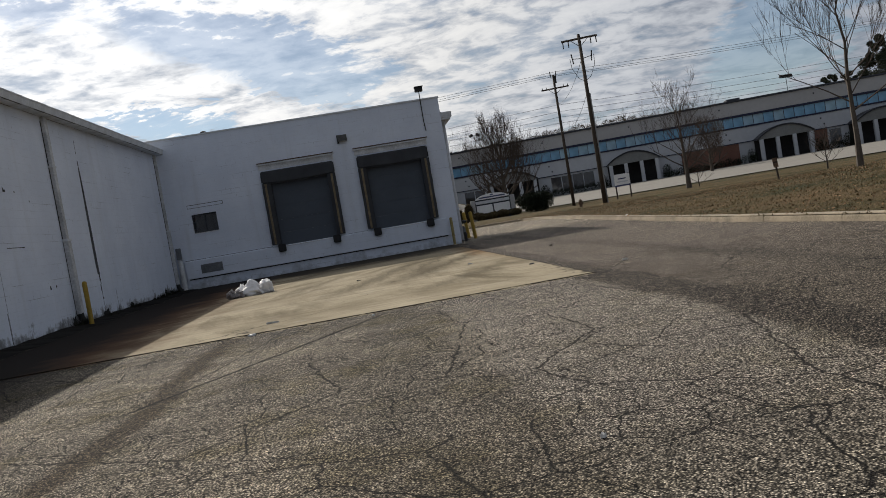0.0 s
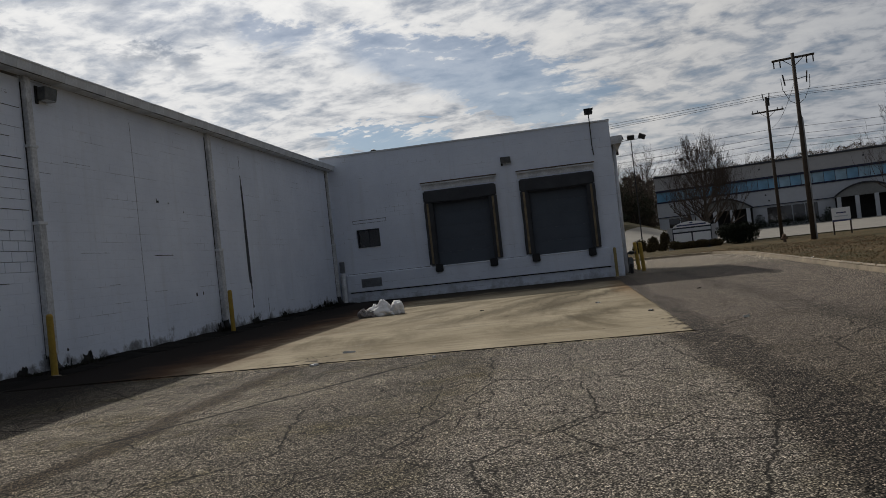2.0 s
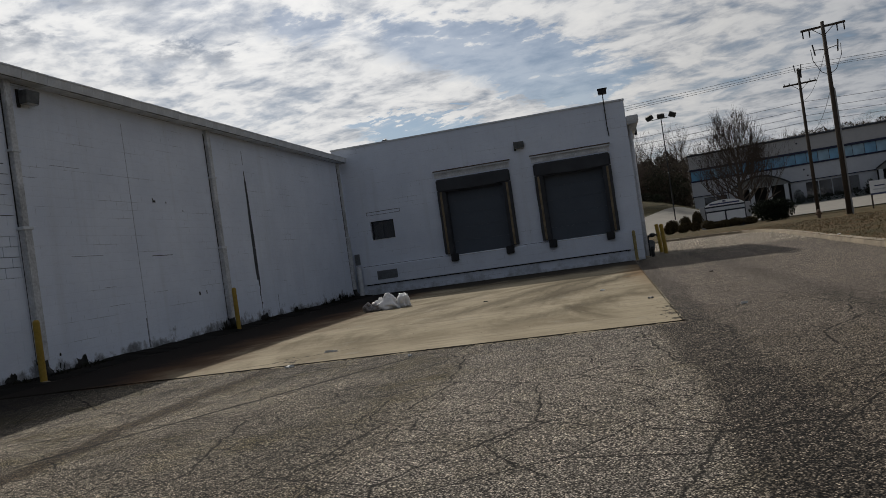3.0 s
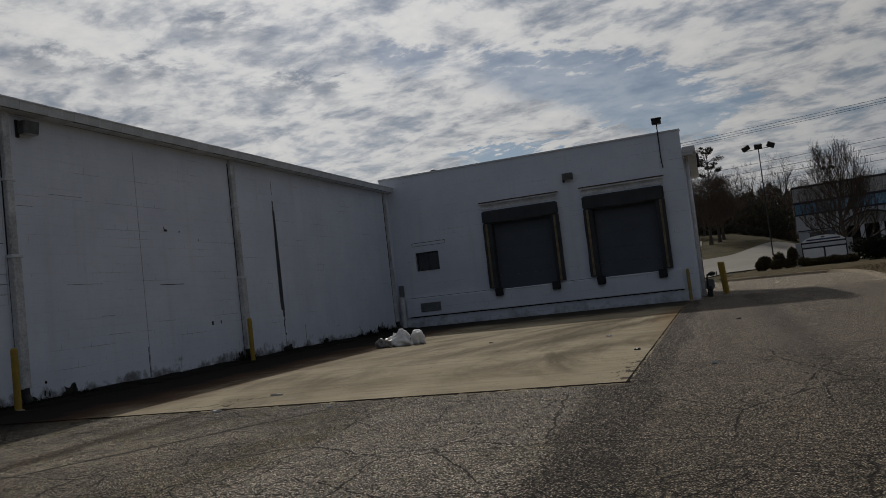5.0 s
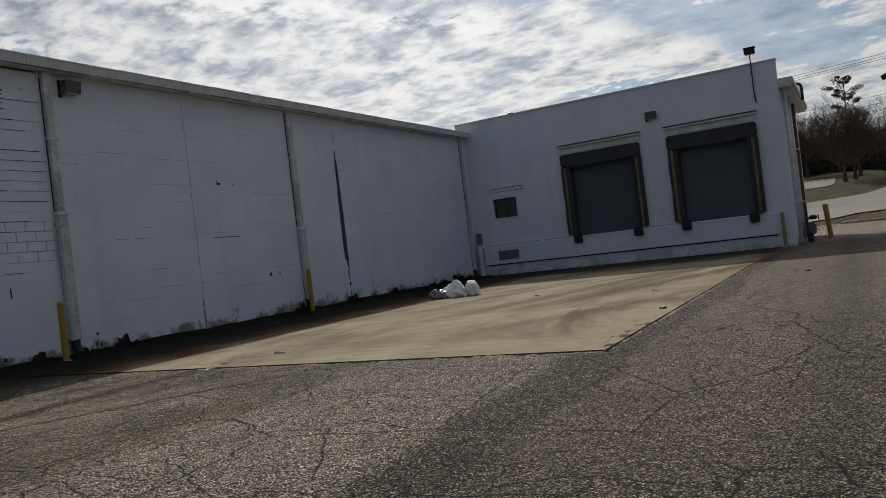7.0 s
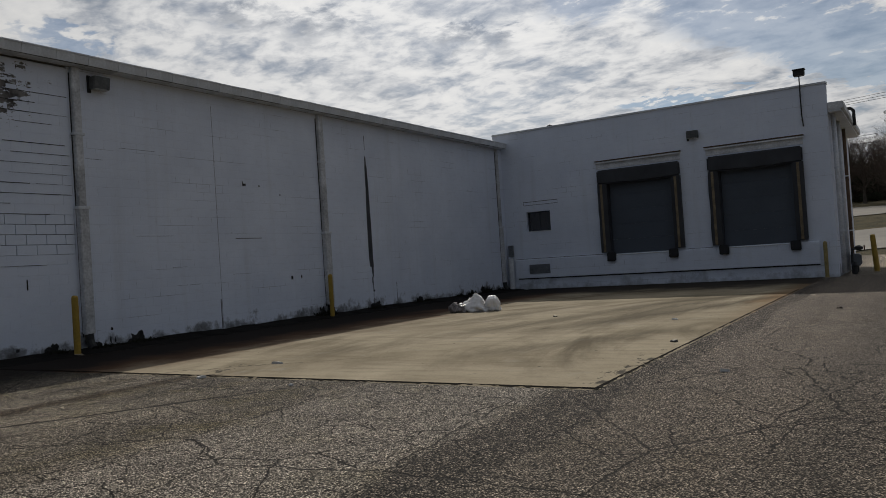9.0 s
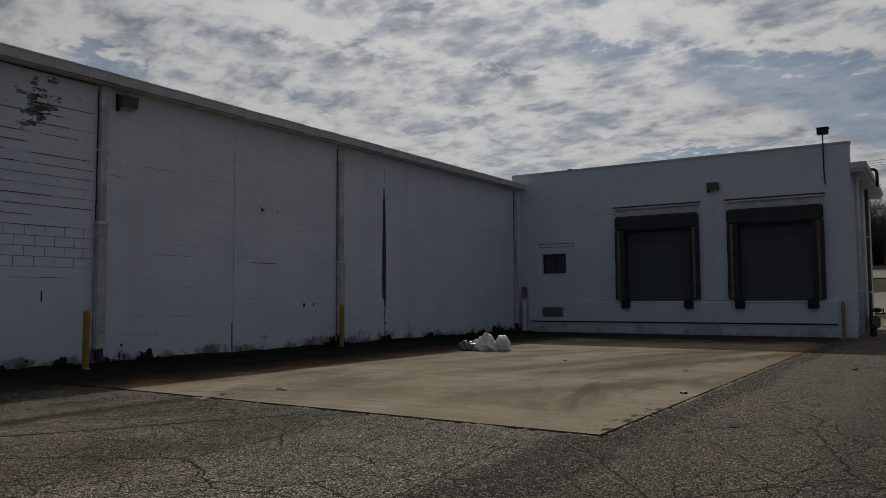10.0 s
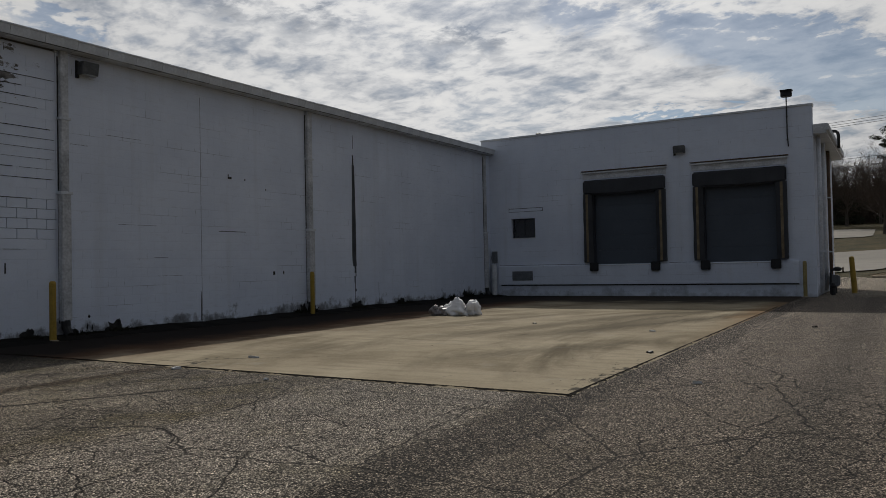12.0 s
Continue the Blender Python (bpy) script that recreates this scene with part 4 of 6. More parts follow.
def build_gutter():
    gutter = thing("gutter", "weathered grey metal box gutter along the eave", "gutter")
    rng = random.Random(17)
    prof = [(0.004, 5.80), (0.27, 5.80), (0.315, 5.815), (0.35, 5.97), (0.365, 5.985), (0.365, 6.01), (0.33, 6.01), (0.0, 5.99)]
    length = 0.689
    bm = bmesh.new()
    a = [bm.verts.new((x, 0.004, z)) for x, z in prof]
    c = [bm.verts.new((x, length - 0.004, z)) for x, z in prof]
    n = len(prof)
    for j in range(n):
        bm.faces.new((a[j], a[(j + 1) % n], c[(j + 1) % n], c[j]))
    bm.faces.new(a)
    bm.faces.new(c)
    shape = mesh_of("gutter_length", bm, M_METAL)
    y = -0.12
    while y > -46:
        y -= length
        ob = new("gutter_length", shape)
        ob.location, ob.parent = (0, y, rng.uniform(-0.004, 0.004)), gutter
    bm = bmesh.new()
    box(bm, 0.01, 0.30, y, -0.13, 5.805, 5.96)
    part("gutter_lining", bm, M_DARKGAP, gutter, "dark gutter inside seen at the seams")


def build_downspout(y, width, change):
    ds = thing("downspout", "white-painted rectangular steel downspout on the block wall", "downspout", "downspouts on the long wall", at=(0, y, 0))
    part("upper_pipe", bbox(0.005, 0.11, -width / 2, width / 2, change, 5.80, 0.012), M_SPOUT, ds)
    part("lower_pipe", bbox(0.003, 0.14, -width / 2 - 0.02, width / 2 + 0.02, 0.35, change, 0.015), M_SPOUT, ds, "wider lower guard of the pipe")
    part("strap", bbox(0.002, 0.15, -width / 2 - 0.05, width / 2 + 0.05, change - 0.03, change + 0.03, 0.004, 1), M_METAL, ds)
    part("strap", bbox(0.002, 0.12, -width / 2 - 0.04, width / 2 + 0.04, 4.4, 4.45, 0.004, 1), M_METAL, ds)
    part("shoe", tube(bmesh.new(), [(0.07, 0, 0.36), (0.08, 0, 0.22), (0.16, 0, 0.10), (0.22, 0, 0.06)], [0.085, 0.085, 0.08, 0.075], 10), M_BLACK, ds, "black cast shoe at the foot")
    # Dark strip added as the shadow line on the pipe's left.
    part("shadow_strip", bbox(0.001, 0.02, -width / 2 - 0.018, -width / 2 - 0.004, 0.3, 5.68, 0), M_DARKGAP, ds, "dark strip standing in for the shadow line beside the pipe")


def build_bollard(x, y, h, material, label, r=0.062, lean=0.0):
    b = thing("bollard", label, "bollard", at=(x, y, 0))
    b.rotation_euler = (0, radians(lean), 0)
    bm = tube(bmesh.new(), [(0, 0, -0.05), (0, 0, h - 0.05), (0, 0, h - 0.02), (0, 0, h)], [r, r, r * 0.86, r * 0.45], 20)
    part("post", bm, material, b, smooth=False)
    bm = tube(bmesh.new(), [(0, 0, -0.02), (0, 0, 0.012), (0, 0, 0.03)], [r + 0.05, r + 0.045, r + 0.004], 14)
    part("collar", bm, M_KERB, b, "concrete collar at the foot")
    return b


def wall_lamp(x, y, z, w, face, label):
    """A boxy security lamp; face: the direction it faces."""
    l = thing("wall_lamp", label, "lamp", at=(x, y, z))
    l.rotation_euler = (0, 0, {"x": radians(90), "y": 0}[face])
    bm = bmesh.new()
    vs = box(bm, -w / 2, w / 2, -0.24, -0.03, -0.13, 0.13)
    for v in vs:
        if v.co.y < -0.1 and v.co.z < 0:
            v.co.y += 0.05
    bmesh.ops.recalc_face_normals(bm, faces=bm.faces)
    bmesh.ops.bevel(bm, geom=bm.edges[:], offset=0.015, segments=2, affect="EDGES")
    part("housing", bm, M_LAMP, l)
    part("lens", bbox(-w / 2 + 0.04, w / 2 - 0.04, -0.215, -0.06, -0.137, -0.128, 0.003, 1), M_LENS, l, "dull glass lens")
    part("back_plate", bbox(-w / 2 - 0.03, -w / 2 + 0.05, -0.035, -0.002, -0.2, 0.16, 0.006, 1), M_BLACK, l)


build_gutter()
build_downspout(-18.88, 0.17, 2.92)
build_downspout(-11.39, 0.20, 2.4)
build_downspout(-0.55, 0.10, 2.6)
build_bollard(0.46, -11.80, 1.21, M_YELLOW, "yellow steel bollard guarding a downspout")
build_bollard(0.49, -19.42, 1.16, M_YELLOW, "yellow steel bollard guarding a downspout")
wall_lamp(0.0, -18.36, 5.53, 0.38, "x", "weathered security lamp under the eave")

# ---------------------------------------------------------------- dock building
TOP = 6.40


def build_dock_wall():
    # Openings: two dock doors and a small window.
    bm = bmesh.new()
    xs = [-0.35, 0.97, 2.01, 4.45, 6.92, 8.52, 11.02, 12.14]
    holes = {1: (2.33, 3.13), 3: (1.19, 4.0), 5: (1.19, 4.0)}
    for k in range(len(xs) - 1):
        a, b = xs[k], xs[k + 1]
        if k in holes:
            lo, hi = holes[k]
            box(bm, a, b, 0.0, 0.3, -0.1, lo)
            box(bm, a, b, 0.0, 0.3, hi, TOP)
        else:
            box(bm, a, b, 0.0, 0.3, -0.1, TOP)
    wall = solid("wall_north", bm, M_WALL_X, "white-painted concrete block wall with two loading docks", "wall", "structure")
    part("coping", bbox(-0.37, 12.17, -0.035, 0.33, TOP, TOP + 0.075, 0.012), M_METAL, wall, "grey metal coping")
    # Dock face: a band standing proud of the wall, chipped along its top.
    bm = bmesh.new()
    rng = random.Random(3)
    n = 90
    x0, x1 = 0.40, 11.62
    rows = []
    for k in range(n + 1):
        x = x0 + (x1 - x0) * k / n
        chip = rng.choice((0, 0, 0, 0.012, 0.03)) * rng.random()
        rows.append([bm.verts.new(p) for p in ((x, 0.0, 0.46), (x, -0.115, 0.47), (x, -0.12, 1.18 - chip), (x, -0.11 + chip, 1.215 - chip * 0.6), (x, 0.0, 1.225))])
    for u, v in zip(rows, rows[1:]):
        for j in range(4):
            bm.faces.new((u[j], u[j + 1], v[j + 1], v[j]))
    bm.faces.new(rows[0])
    bm.faces.new(rows[-1])
    part("dock_face", bm, M_WALL_X, wall, "white-painted concrete dock face")
    # Dark strips painted in as shadow lines below and above the dock face.
    bm = bmesh.new()
    box(bm, 0.45, 11.6, -0.006, 0.0, 0.415, 0.455)
    box(bm, 0.4, 4.1, -0.004, 0.0, 1.232, 1.248)
    box(bm, 7.3, 8.2, -0.004, 0.0, 1.232, 1.245)
    part("shadow_line", bm, M_DARKGAP, wall)
    # Patched slot over the window.
    bm = bmesh.new()
    for a in ((0.86, 2.36, 3.53, 3.55), (0.86, 2.36, 3.40, 3.415), (0.86, 0.875, 3.41, 3.53), (2.345, 2.36, 3.41, 3.53)):
        box(bm, a[0], a[1], -0.004, 0.0, a[2], a[3])
    part("patched_slot", bm, M_DARKGAP, wall, "outline of a patched slot")
    # Inside, so that the openings are not see-through.
    bm = bmesh.new()
    box(bm, -0.3, 12.1, 8.1, 8.4, -0.1, 5.6)
    solid("wall_rear", bm, M_WALL_X, "rear wall of the dock building", "wall", "structure")
    bm = bmesh.new()
    box(bm, -30.0, 12.14, 0.3, 8.4, 5.55, 5.70)
    solid("roof_dock", bm, M_ROOF, "flat gravel roof of the dock building", "roof", "structure")
    bm = bmesh.new()
    box(bm, 11.85, 12.14, 0.3, 8.4, -0.1, 5.55)
    solid("wall_east", bm, M_WALL_Y, "white-painted side wall of the dock building", "wall", "structure")
    bm = bmesh.new()
    box(bm, -0.3, 0.0, 0.3, 8.4, -0.1, 5.55)
    solid("wall_inner", bm, M_WALL_Y, "inner wall of the dock building", "wall", "structure")
    # Small cap on the roof edge.
    cap = thing("roof_vent", "small dark roof vent behind the coping", "vent", at=(1.95, 0.7, 0))
    part("stack", tube(bmesh.new(), [(0, 0, 5.69), (0, 0, 6.60)], 0.06, 12), M_GALV, cap)
    part("hood", tube(bmesh.new(), [(0, 0, 6.55), (0, 0, 6.62), (0, 0, 6.66)], [0.12, 0.12, 0.03], 14), M_BLACK, cap)


def build_window():
    w = thing("window_1", "small dark square window set into the block wall", "window", kind="structure")
    fr = bmesh.new()
    for a in ((0.97, 1.03, 2.33, 3.13), (1.96, 2.01, 2.33, 3.13), (1.06, 1.96, 2.33, 2.38), (1.06, 1.96, 3.08, 3.13), (1.49, 1.52, 2.38, 3.08)):
        box(fr, a[0], a[1], 0.13, 0.18, a[2], a[3])
    part("window_frame", fr, M_OFFDARK, w)
    part("pane", bbox(1.06, 1.96, 0.15, 0.16, 2.38, 3.08, 0), M_GLASS, w)
    part("window_sill", bbox(0.99, 2.03, -0.03, 0.13, 2.31, 2.345, 0.006), M_PIPE, w)


def build_dock(x0, x1, n):
    """One dock: overhead door, foam seal of a head pad and two side pads, bumpers and a drip flashing."""
    lo, hi = 1.19, 4.44
    door = thing("overhead_door", "closed grey sectional overhead dock door", "overhead door", "dock doors")
    zs = [1.21 + k * 0.56 for k in range(6)]
    for a, b in zip(zs, zs[1:]):
        bm = bbox(x0 + 0.30, x1 - 0.28, 0.17, 0.22, a + 0.0008, b - 0.0008, 0.003, 1)
        for k in range(1, 3):
            zz = a + (b - a) * k / 3
            box(bm, x0 + 0.30, x1 - 0.28, 0.168, 0.172, zz - 0.010, zz + 0.010)
        part("door_panel", bm, M_DOOR, door)
    part("door_track", bbox(x0 + 0.30, x0 + 0.38, -0.001, 0.17, 1.2, 3.99, 0.004, 1), M_OFFDARK, door)
    part("door_track", bbox(x1 - 0.36, x1 - 0.28, -0.001, 0.17, 1.2, 3.99, 0.004, 1), M_OFFDARK, door)
    part("sill_plate", bbox(x0 + 0.38, x1 - 0.36, -0.14, 0.25, 1.17, 1.20, 0.006, 1), M_PIPE, door, "worn white-painted sill plate")
    seal = thing("dock_seal", "black vinyl dock seal with worn yellow guide strips", "dock seal", "dock seals")
    rng = random.Random(n)
    head = bbox(x0, x1, -0.20, -0.002, 3.93, hi, 0.05, 3)
    bmesh.ops.subdivide_edges(head, edges=[e for e in head.edges if abs(e.verts[0].co.x - e.verts[1].co.x) > 1], cuts=14)
    for v in head.verts:
        t = (v.co.x - x0) / (x1 - x0)
        if v.co.z < 4.05:
            v.co.z -= 0.05 * math.sin(math.pi * t) + rng.uniform(0, 0.02)
        if v.co.y < -0.1:
            v.co.y += rng.uniform(-0.012, 0.012)
    part("head_pad", head, M_PAD, seal, "sagging black head curtain")
    for s, a in ((1, x0), (-1, x1)):
        bm = bmesh.new()
        prof = [(0.0, -0.002), (0.0, -0.16), (0.04, -0.20), (0.20, -0.20), (0.355, -0.10), (0.355, -0.002)]
        rings = []
        for z in [1.29 + k * (3.93 - 1.29) / 8 for k in range(9)]:
            rings.append([bm.verts.new((a + s * (px + (rng.uniform(-0.01, 0.01) if 0 < k < 5 else 0)), py, z)) for k, (px, py) in enumerate(prof)])
        for u, v in zip(rings, rings[1:]):
            for j in range(5):
                bm.faces.new((u[j], u[j + 1], v[j + 1], v[j]))
        bm.faces.new(rings[0])
        bm.faces.new(rings[-1])
        part("side_pad", bm, M_PAD, seal)
        part("guide_strip", bbox(min(a + s * 0.115, a + s * 0.205), max(a + s * 0.115, a + s * 0.205), -0.213, -0.195, 1.32, 3.90, 0.004, 1), M_GUIDE, seal, "worn yellow guide strip")
        c = a + s * 0.39
        bp = thing("dock_bumper", "black laminated rubber dock bumper", "bumper", "dock bumpers", at=(c, -0.12, 1.12))
        part("rubber_block", bbox(-0.16, 0.16, -0.14, 0.0, -0.16, 0.17, 0.025, 2), M_RUBBER, bp)
        for bx in (-0.10, 0.10):
            part("bolt", tube(bmesh.new(), [(bx, -0.15, 0.0), (bx, -0.13, 0.0)], 0.016, 8), M_BLACK, bp)
    fl = thing("drip_flashing", "thin pale metal drip flashing over the dock", "flashing", "flashings over the docks")
    bm = bmesh.new()
    prof = [(0.0, 4.79), (-0.11, 4.765), (-0.115, 4.715), (-0.105, 4.715), (-0.10, 4.745), (0.0, 4.77)]
    a = [bm.verts.new((x0 - 0.10, y, z)) for y, z in prof]
    b = [bm.verts.new((x1 + 0.08, y, z + 0.0)) for y, z in prof]
    for j in range(6):
        bm.faces.new((a[j], a[(j + 1) % 6], b[(j + 1) % 6], b[j]))
    bm.faces.new(a)
    bm.faces.new(b)
    part("drip_edge", bm, M_PIPE, fl)
    part("rust_line", bbox(x0 - 0.09, x1 + 0.07, -0.125, -0.001, 4.792, 4.818, 0.003, 1), M_RUST, fl, "rust-dark upper lip")
    part("back_strip", bbox(x0 - 0.05, x1 + 0.03, -0.018, -0.001, 4.50, 4.72, 0.004, 1), M_PIPE, fl, "white board below the flashing")


def build_side_eave():
    """East side: a low eave with a box gutter, pipes and the conduit loop."""
    e = thing("side_gutter", "white box gutter on the side eave", "gutter")
    part("trough", bbox(12.15, 12.62, -0.02, 8.5, 5.52, 5.76, 0.02), M_PIPE, e)
    part("soffit", bbox(12.15, 12.55, 0.0, 8.45, 5.44, 5.52, 0.005, 1), M_METAL, e)
    pipes = ((12.26, 0.55, 0.075, M_PIPE), (12.24, 2.6, 0.07, M_PIPE), (12.24, 5.0, 0.06, M_RUST))
    for x, y, r, m in pipes:
        d = thing("downspout", "round steel downspout on the side wall", "downspout", "side wall pipes", at=(x, y, 0))
        part("pipe", tube(bmesh.new(), [(0, 0, 0.1), (0, 0, 5.5)], r, 12), m, d, smooth=True)
        for z in (1.5, 3.6):
            part("strap", tube(bmesh.new(), [(0, 0, z), (0, 0, z + 0.05)], r + 0.012, 12), M_METAL, d)
    c = thing("conduit", "black conduit looping over the gutter to the roof", "conduit")
    pts = [(12.66, 4.4, 5.45), (12.66, 4.4, 5.7)] + [(12.50 + 0.16 * math.cos(a), 4.4, 5.95 + 0.16 * math.sin(a)) for a in np.linspace(0, math.pi, 8)] + [(12.34, 4.4, 5.7)]
    part("bent_pipe", tube(bmesh.new(), pts, 0.06, 10), M_BLACK, c, smooth=True)
    # Gas regulator and valves at the foot of the wall.
    g = thing("gas_meter", "dark gas meter and valves at the wall foot", "gas meter", at=(12.42, 1.9, 0))
    part("riser", tube(bmesh.new(), [(0, 0, -0.02), (0, 0, 0.75), (0.02, 0.05, 0.85), (0.2, 0.2, 0.87)], 0.04, 10), M_BLACK, g)
    part("riser", tube(bmesh.new(), [(0.1, 0.9, -0.02), (0.1, 0.9, 0.55), (0.1, 0.5, 0.62)], 0.04, 10), M_BLACK, g)
    part("meter_body", bbox(-0.08, 0.26, 0.3, 0.75, 0.25, 0.68, 0.05, 3), M_BOXGREY, g, "grey meter body")
    part("regulator", tube(bmesh.new(), [(0.2, 0.2, 0.8), (0.2, 0.2, 0.84), (0.2, 0.2, 0.92), (0.2, 0.2, 0.97)], [0.05, 0.14, 0.14, 0.05], 16), M_BLACK, g)
    part("hand_wheel", tube(bmesh.new(), [(0.36, 0.18, 0.87), (0.40, 0.18, 0.87)], 0.09, 12), M_RUST, g)
    part("valve", tube(bmesh.new(), [(0.1, -0.5, -0.02), (0.1, -0.5, 0.25), (0.1, -0.5, 0.3), (0.1, -0.5, 0.42)], [0.07, 0.07, 0.1, 0.06], 12), M_BLACK, g)


build_dock_wall()
build_window()
build_dock(4.11, 7.235, 1)
build_dock(8.22, 11.31, 2)
build_side_eave()
wall_lamp(7.78, 0.0, 5.32, 0.40, "y", "small grey box lamp between the docks")
build_bollard(11.80, -0.22, 1.20, M_FADED, "faded yellow bollard against the dock wall")
build_bollard(13.12, 2.55, 1.31, M_YELLOW, "yellow steel bollard beside the gas meter", 0.085, -3)
build_bollard(13.06, 4.4, 1.33, M_YELLOW, "yellow steel bollard beside the gas meter", 0.085, -4)


def build_roof_lamp():
    l = thing("flood_lamp", "black floodlight on a thin mast fixed to the wall", "floodlight", at=(11.37, -0.03, 0))
    part("mast", tube(bmesh.new(), [(0.03, -0.02, 5.08), (0.0, -0.02, 5.5), (0, -0.02, 6.78)], 0.02, 8), M_BLACK, l)
    bm = bmesh.new()
    box(bm, -0.17, 0.17, -0.12, 0.16, 6.78, 6.98, None)
    bmesh.ops.recalc_face_normals(bm, faces=bm.faces)
    bmesh.ops.bevel(bm, geom=bm.edges[:], offset=0.02, segments=2, affect="EDGES")
    part("lamp_head", bm, M_BLACK, l)
    part("visor", bbox(-0.18, 0.20, -0.16, 0.16, 6.97, 7.0, 0.004, 1), M_BLACK, l)
    for z in (5.3, 6.1):
        part("clip", bbox(-0.035, 0.035, -0.03, 0.03, z, z + 0.03, 0.003, 1), M_GALV, l)


def build_wall_fittings():
    b = thing("electrical_box", "grey electrical box with conduit in the corner", "electrical box", at=(0.2, 0, 0))
    part("cabinet", bbox(-0.10, 0.10, -0.12, -0.002, 1.36, 1.83, 0.01), M_BOXGREY, b)
    part("conduit", tube(bmesh.new(), [(0.0, -0.05, 0.0), (0.0, -0.05, 1.37)], 0.025, 8), M_PIPE, b)
    k = thing("corner_post", "white-painted guard post in the wall corner", "post", at=(0.24, -0.2, 0))
    part("post", tube(bmesh.new(), [(0, 0, -0.02), (0, 0, 1.28), (0, 0, 1.3)], [0.11, 0.11, 0.08], 14), M_PIPE, k)
    v = thing("wall_vent", "grey louvred vent in the dock face", "vent", at=(1.47, -0.12, 0.82))
    part("vent_frame", bbox(-0.45, 0.45, -0.02, -0.001, -0.19, 0.18, 0.006, 1), M_BOXGREY, v)
    for i in range(6):
        part("slat", bbox(-0.41, 0.41, -0.035, -0.018, -0.16 + i * 0.055, -0.125 + i * 0.055, 0.003, 1), M_BOXGREY, v)


build_roof_lamp()
build_wall_fittings()


def build_bag(x, y, w, d, h, seed, material, label, knot=True):
    rng = random.Random(seed)
    noise.seed_set(seed)
    bm = bmesh.new()
    bmesh.ops.create_icosphere(bm, subdivisions=4, radius=1.0)
    off = Vector((seed * 1.7, seed * 0.6, seed * 2.3))
    for v in bm.verts:
        p = v.co.copy()
        q = Vector([math.copysign(abs(c) ** 0.8, c) for c in p])
        f = 1 + 0.42 * noise.noise(p * 1.6 + off) + 0.10 * noise.noise(p * 4.0 + off) - 0.13 * (1 - abs(noise.noise(p * 3.2 + off * 2))) ** 6 - 0.03 * (1 - abs(noise.noise(p * 9.0 + off))) ** 4
        q *= f
        pinch = smooth01(-0.35, 1.1, q.z)
        q.x *= 1 - (0.48 if knot else 0.10) * pinch
        q.y *= 1 - (0.48 if knot else 0.10) * pinch
        if q.z < -0.2:
            spread = 1 + 0.14 * smooth01(-0.2, -0.8, q.z)
            q.x, q.y = q.x * spread, q.y * spread
        q.z = max(q.z, -0.78)
        v.co = Vector((q.x * w / 2, q.y * d / 2, (q.z + 0.78) * h / 1.78))
    b = thing("rubbish_bag", label, "rubbish bag", "bags left on the apron", at=(x, y, 0.014))
    part("sack", bm, material, b, smooth=True)
    if knot:
        bm = bmesh.new()
        for k in range(5):
            a = k * 1.3 + rng.random()
            tip = Vector((math.cos(a) * 0.045, math.sin(a) * 0.045, h + rng.uniform(-0.01, 0.035)))
            base = Vector((0, 0, h * 0.88))
            s = Vector((-math.sin(a), math.cos(a), 0)) * 0.018
            bm.faces.new([bm.verts.new(p) for p in (base - s * 0.4, base + s * 0.4, tip + s, tip - s)])
        part("tied_end", bm, material, b)
    noise.seed_set(1)


build_bag(4.68, -11.08, 0.64, 0.54, 0.41, 3, M_BAG, "full white plastic rubbish bag, tied at the top")
build_bag(5.05, -10.92, 0.40, 0.40, 0.38, 5, M_BAG, "upright white plastic rubbish bag with a blunt top", False)
build_bag(4.40, -10.92, 0.44, 0.40, 0.33, 8, M_BAG, "slumped white plastic rubbish bag behind the others")
build_bag(4.32, -11.24, 0.36, 0.32, 0.22, 11, M_BAGDARK, "low grey plastic bag with a pale print", False)
build_bag(4.12, -11.30, 0.27, 0.26, 0.25, 14, M_BAGDARK, "small grey plastic bag with a pale print", False)


def weed(x, y, w, h, seed, n=60):
    rng = random.Random(seed)
    verts, faces = [], []
    for _ in range(n):
        a = rng.uniform(0, 2 * math.pi)
        r = w * math.sqrt(rng.random()) * 0.5
        bx, by = x + r * math.cos(a) * 0.5 + 0.05, y + r * math.sin(a)
        hh = h * rng.uniform(0.15, 1.0) * (1 - 1.1 * (r / w) ** 2)
        lx, ly = rng.uniform(-0.1, 0.12), rng.uniform(-0.14, 0.14)
        t = rng.uniform(0.004, 0.016)
        k = len(verts)
        verts += [(bx, by - t, 0.0), (bx, by + t, 0.0), (bx + lx * 0.5, by + ly * 0.5 + t * 1.6, hh * 0.6), (bx + lx, by + ly, hh), (bx + lx * 0.5, by + ly * 0.5 - t * 1.6, hh * 0.6)]
        faces.append((k, k + 1, k + 2, k + 3, k + 4))
    tagged(raw("weed_clump", verts, faces, M_WEED), "dark withered weeds at the foot of the wall", "weeds", "weeds along the wall")


for k, (y, w, h) in enumerate(((-20.9, 0.4, 0.16), (-19.6, 0.5, 0.25), (-18.6, 0.6, 0.30), (-18.2, 0.3, 0.2), (-17.7, 0.5, 0.32), (-17.3, 0.4, 0.24), (-12.0, 0.5, 0.4), (-11.5, 0.4, 0.5),
                               (-9.5, 0.8, 0.32), (-9.1, 0.5, 0.25), (-7.0, 0.5, 0.4), (-6.4, 0.6, 0.3), (-4.4, 0.3, 0.35), (-3.5, 0.5, 0.5), (-2.4, 0.4, 0.55), (-2.0, 0.3, 0.45), (-1.2, 0.3, 0.4))):
    weed(0.12, y, w, h * 0.65, 20 + k, 90)

# Soil along the wall foot, coloured near-black to carry the shade there.
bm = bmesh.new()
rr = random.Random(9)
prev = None
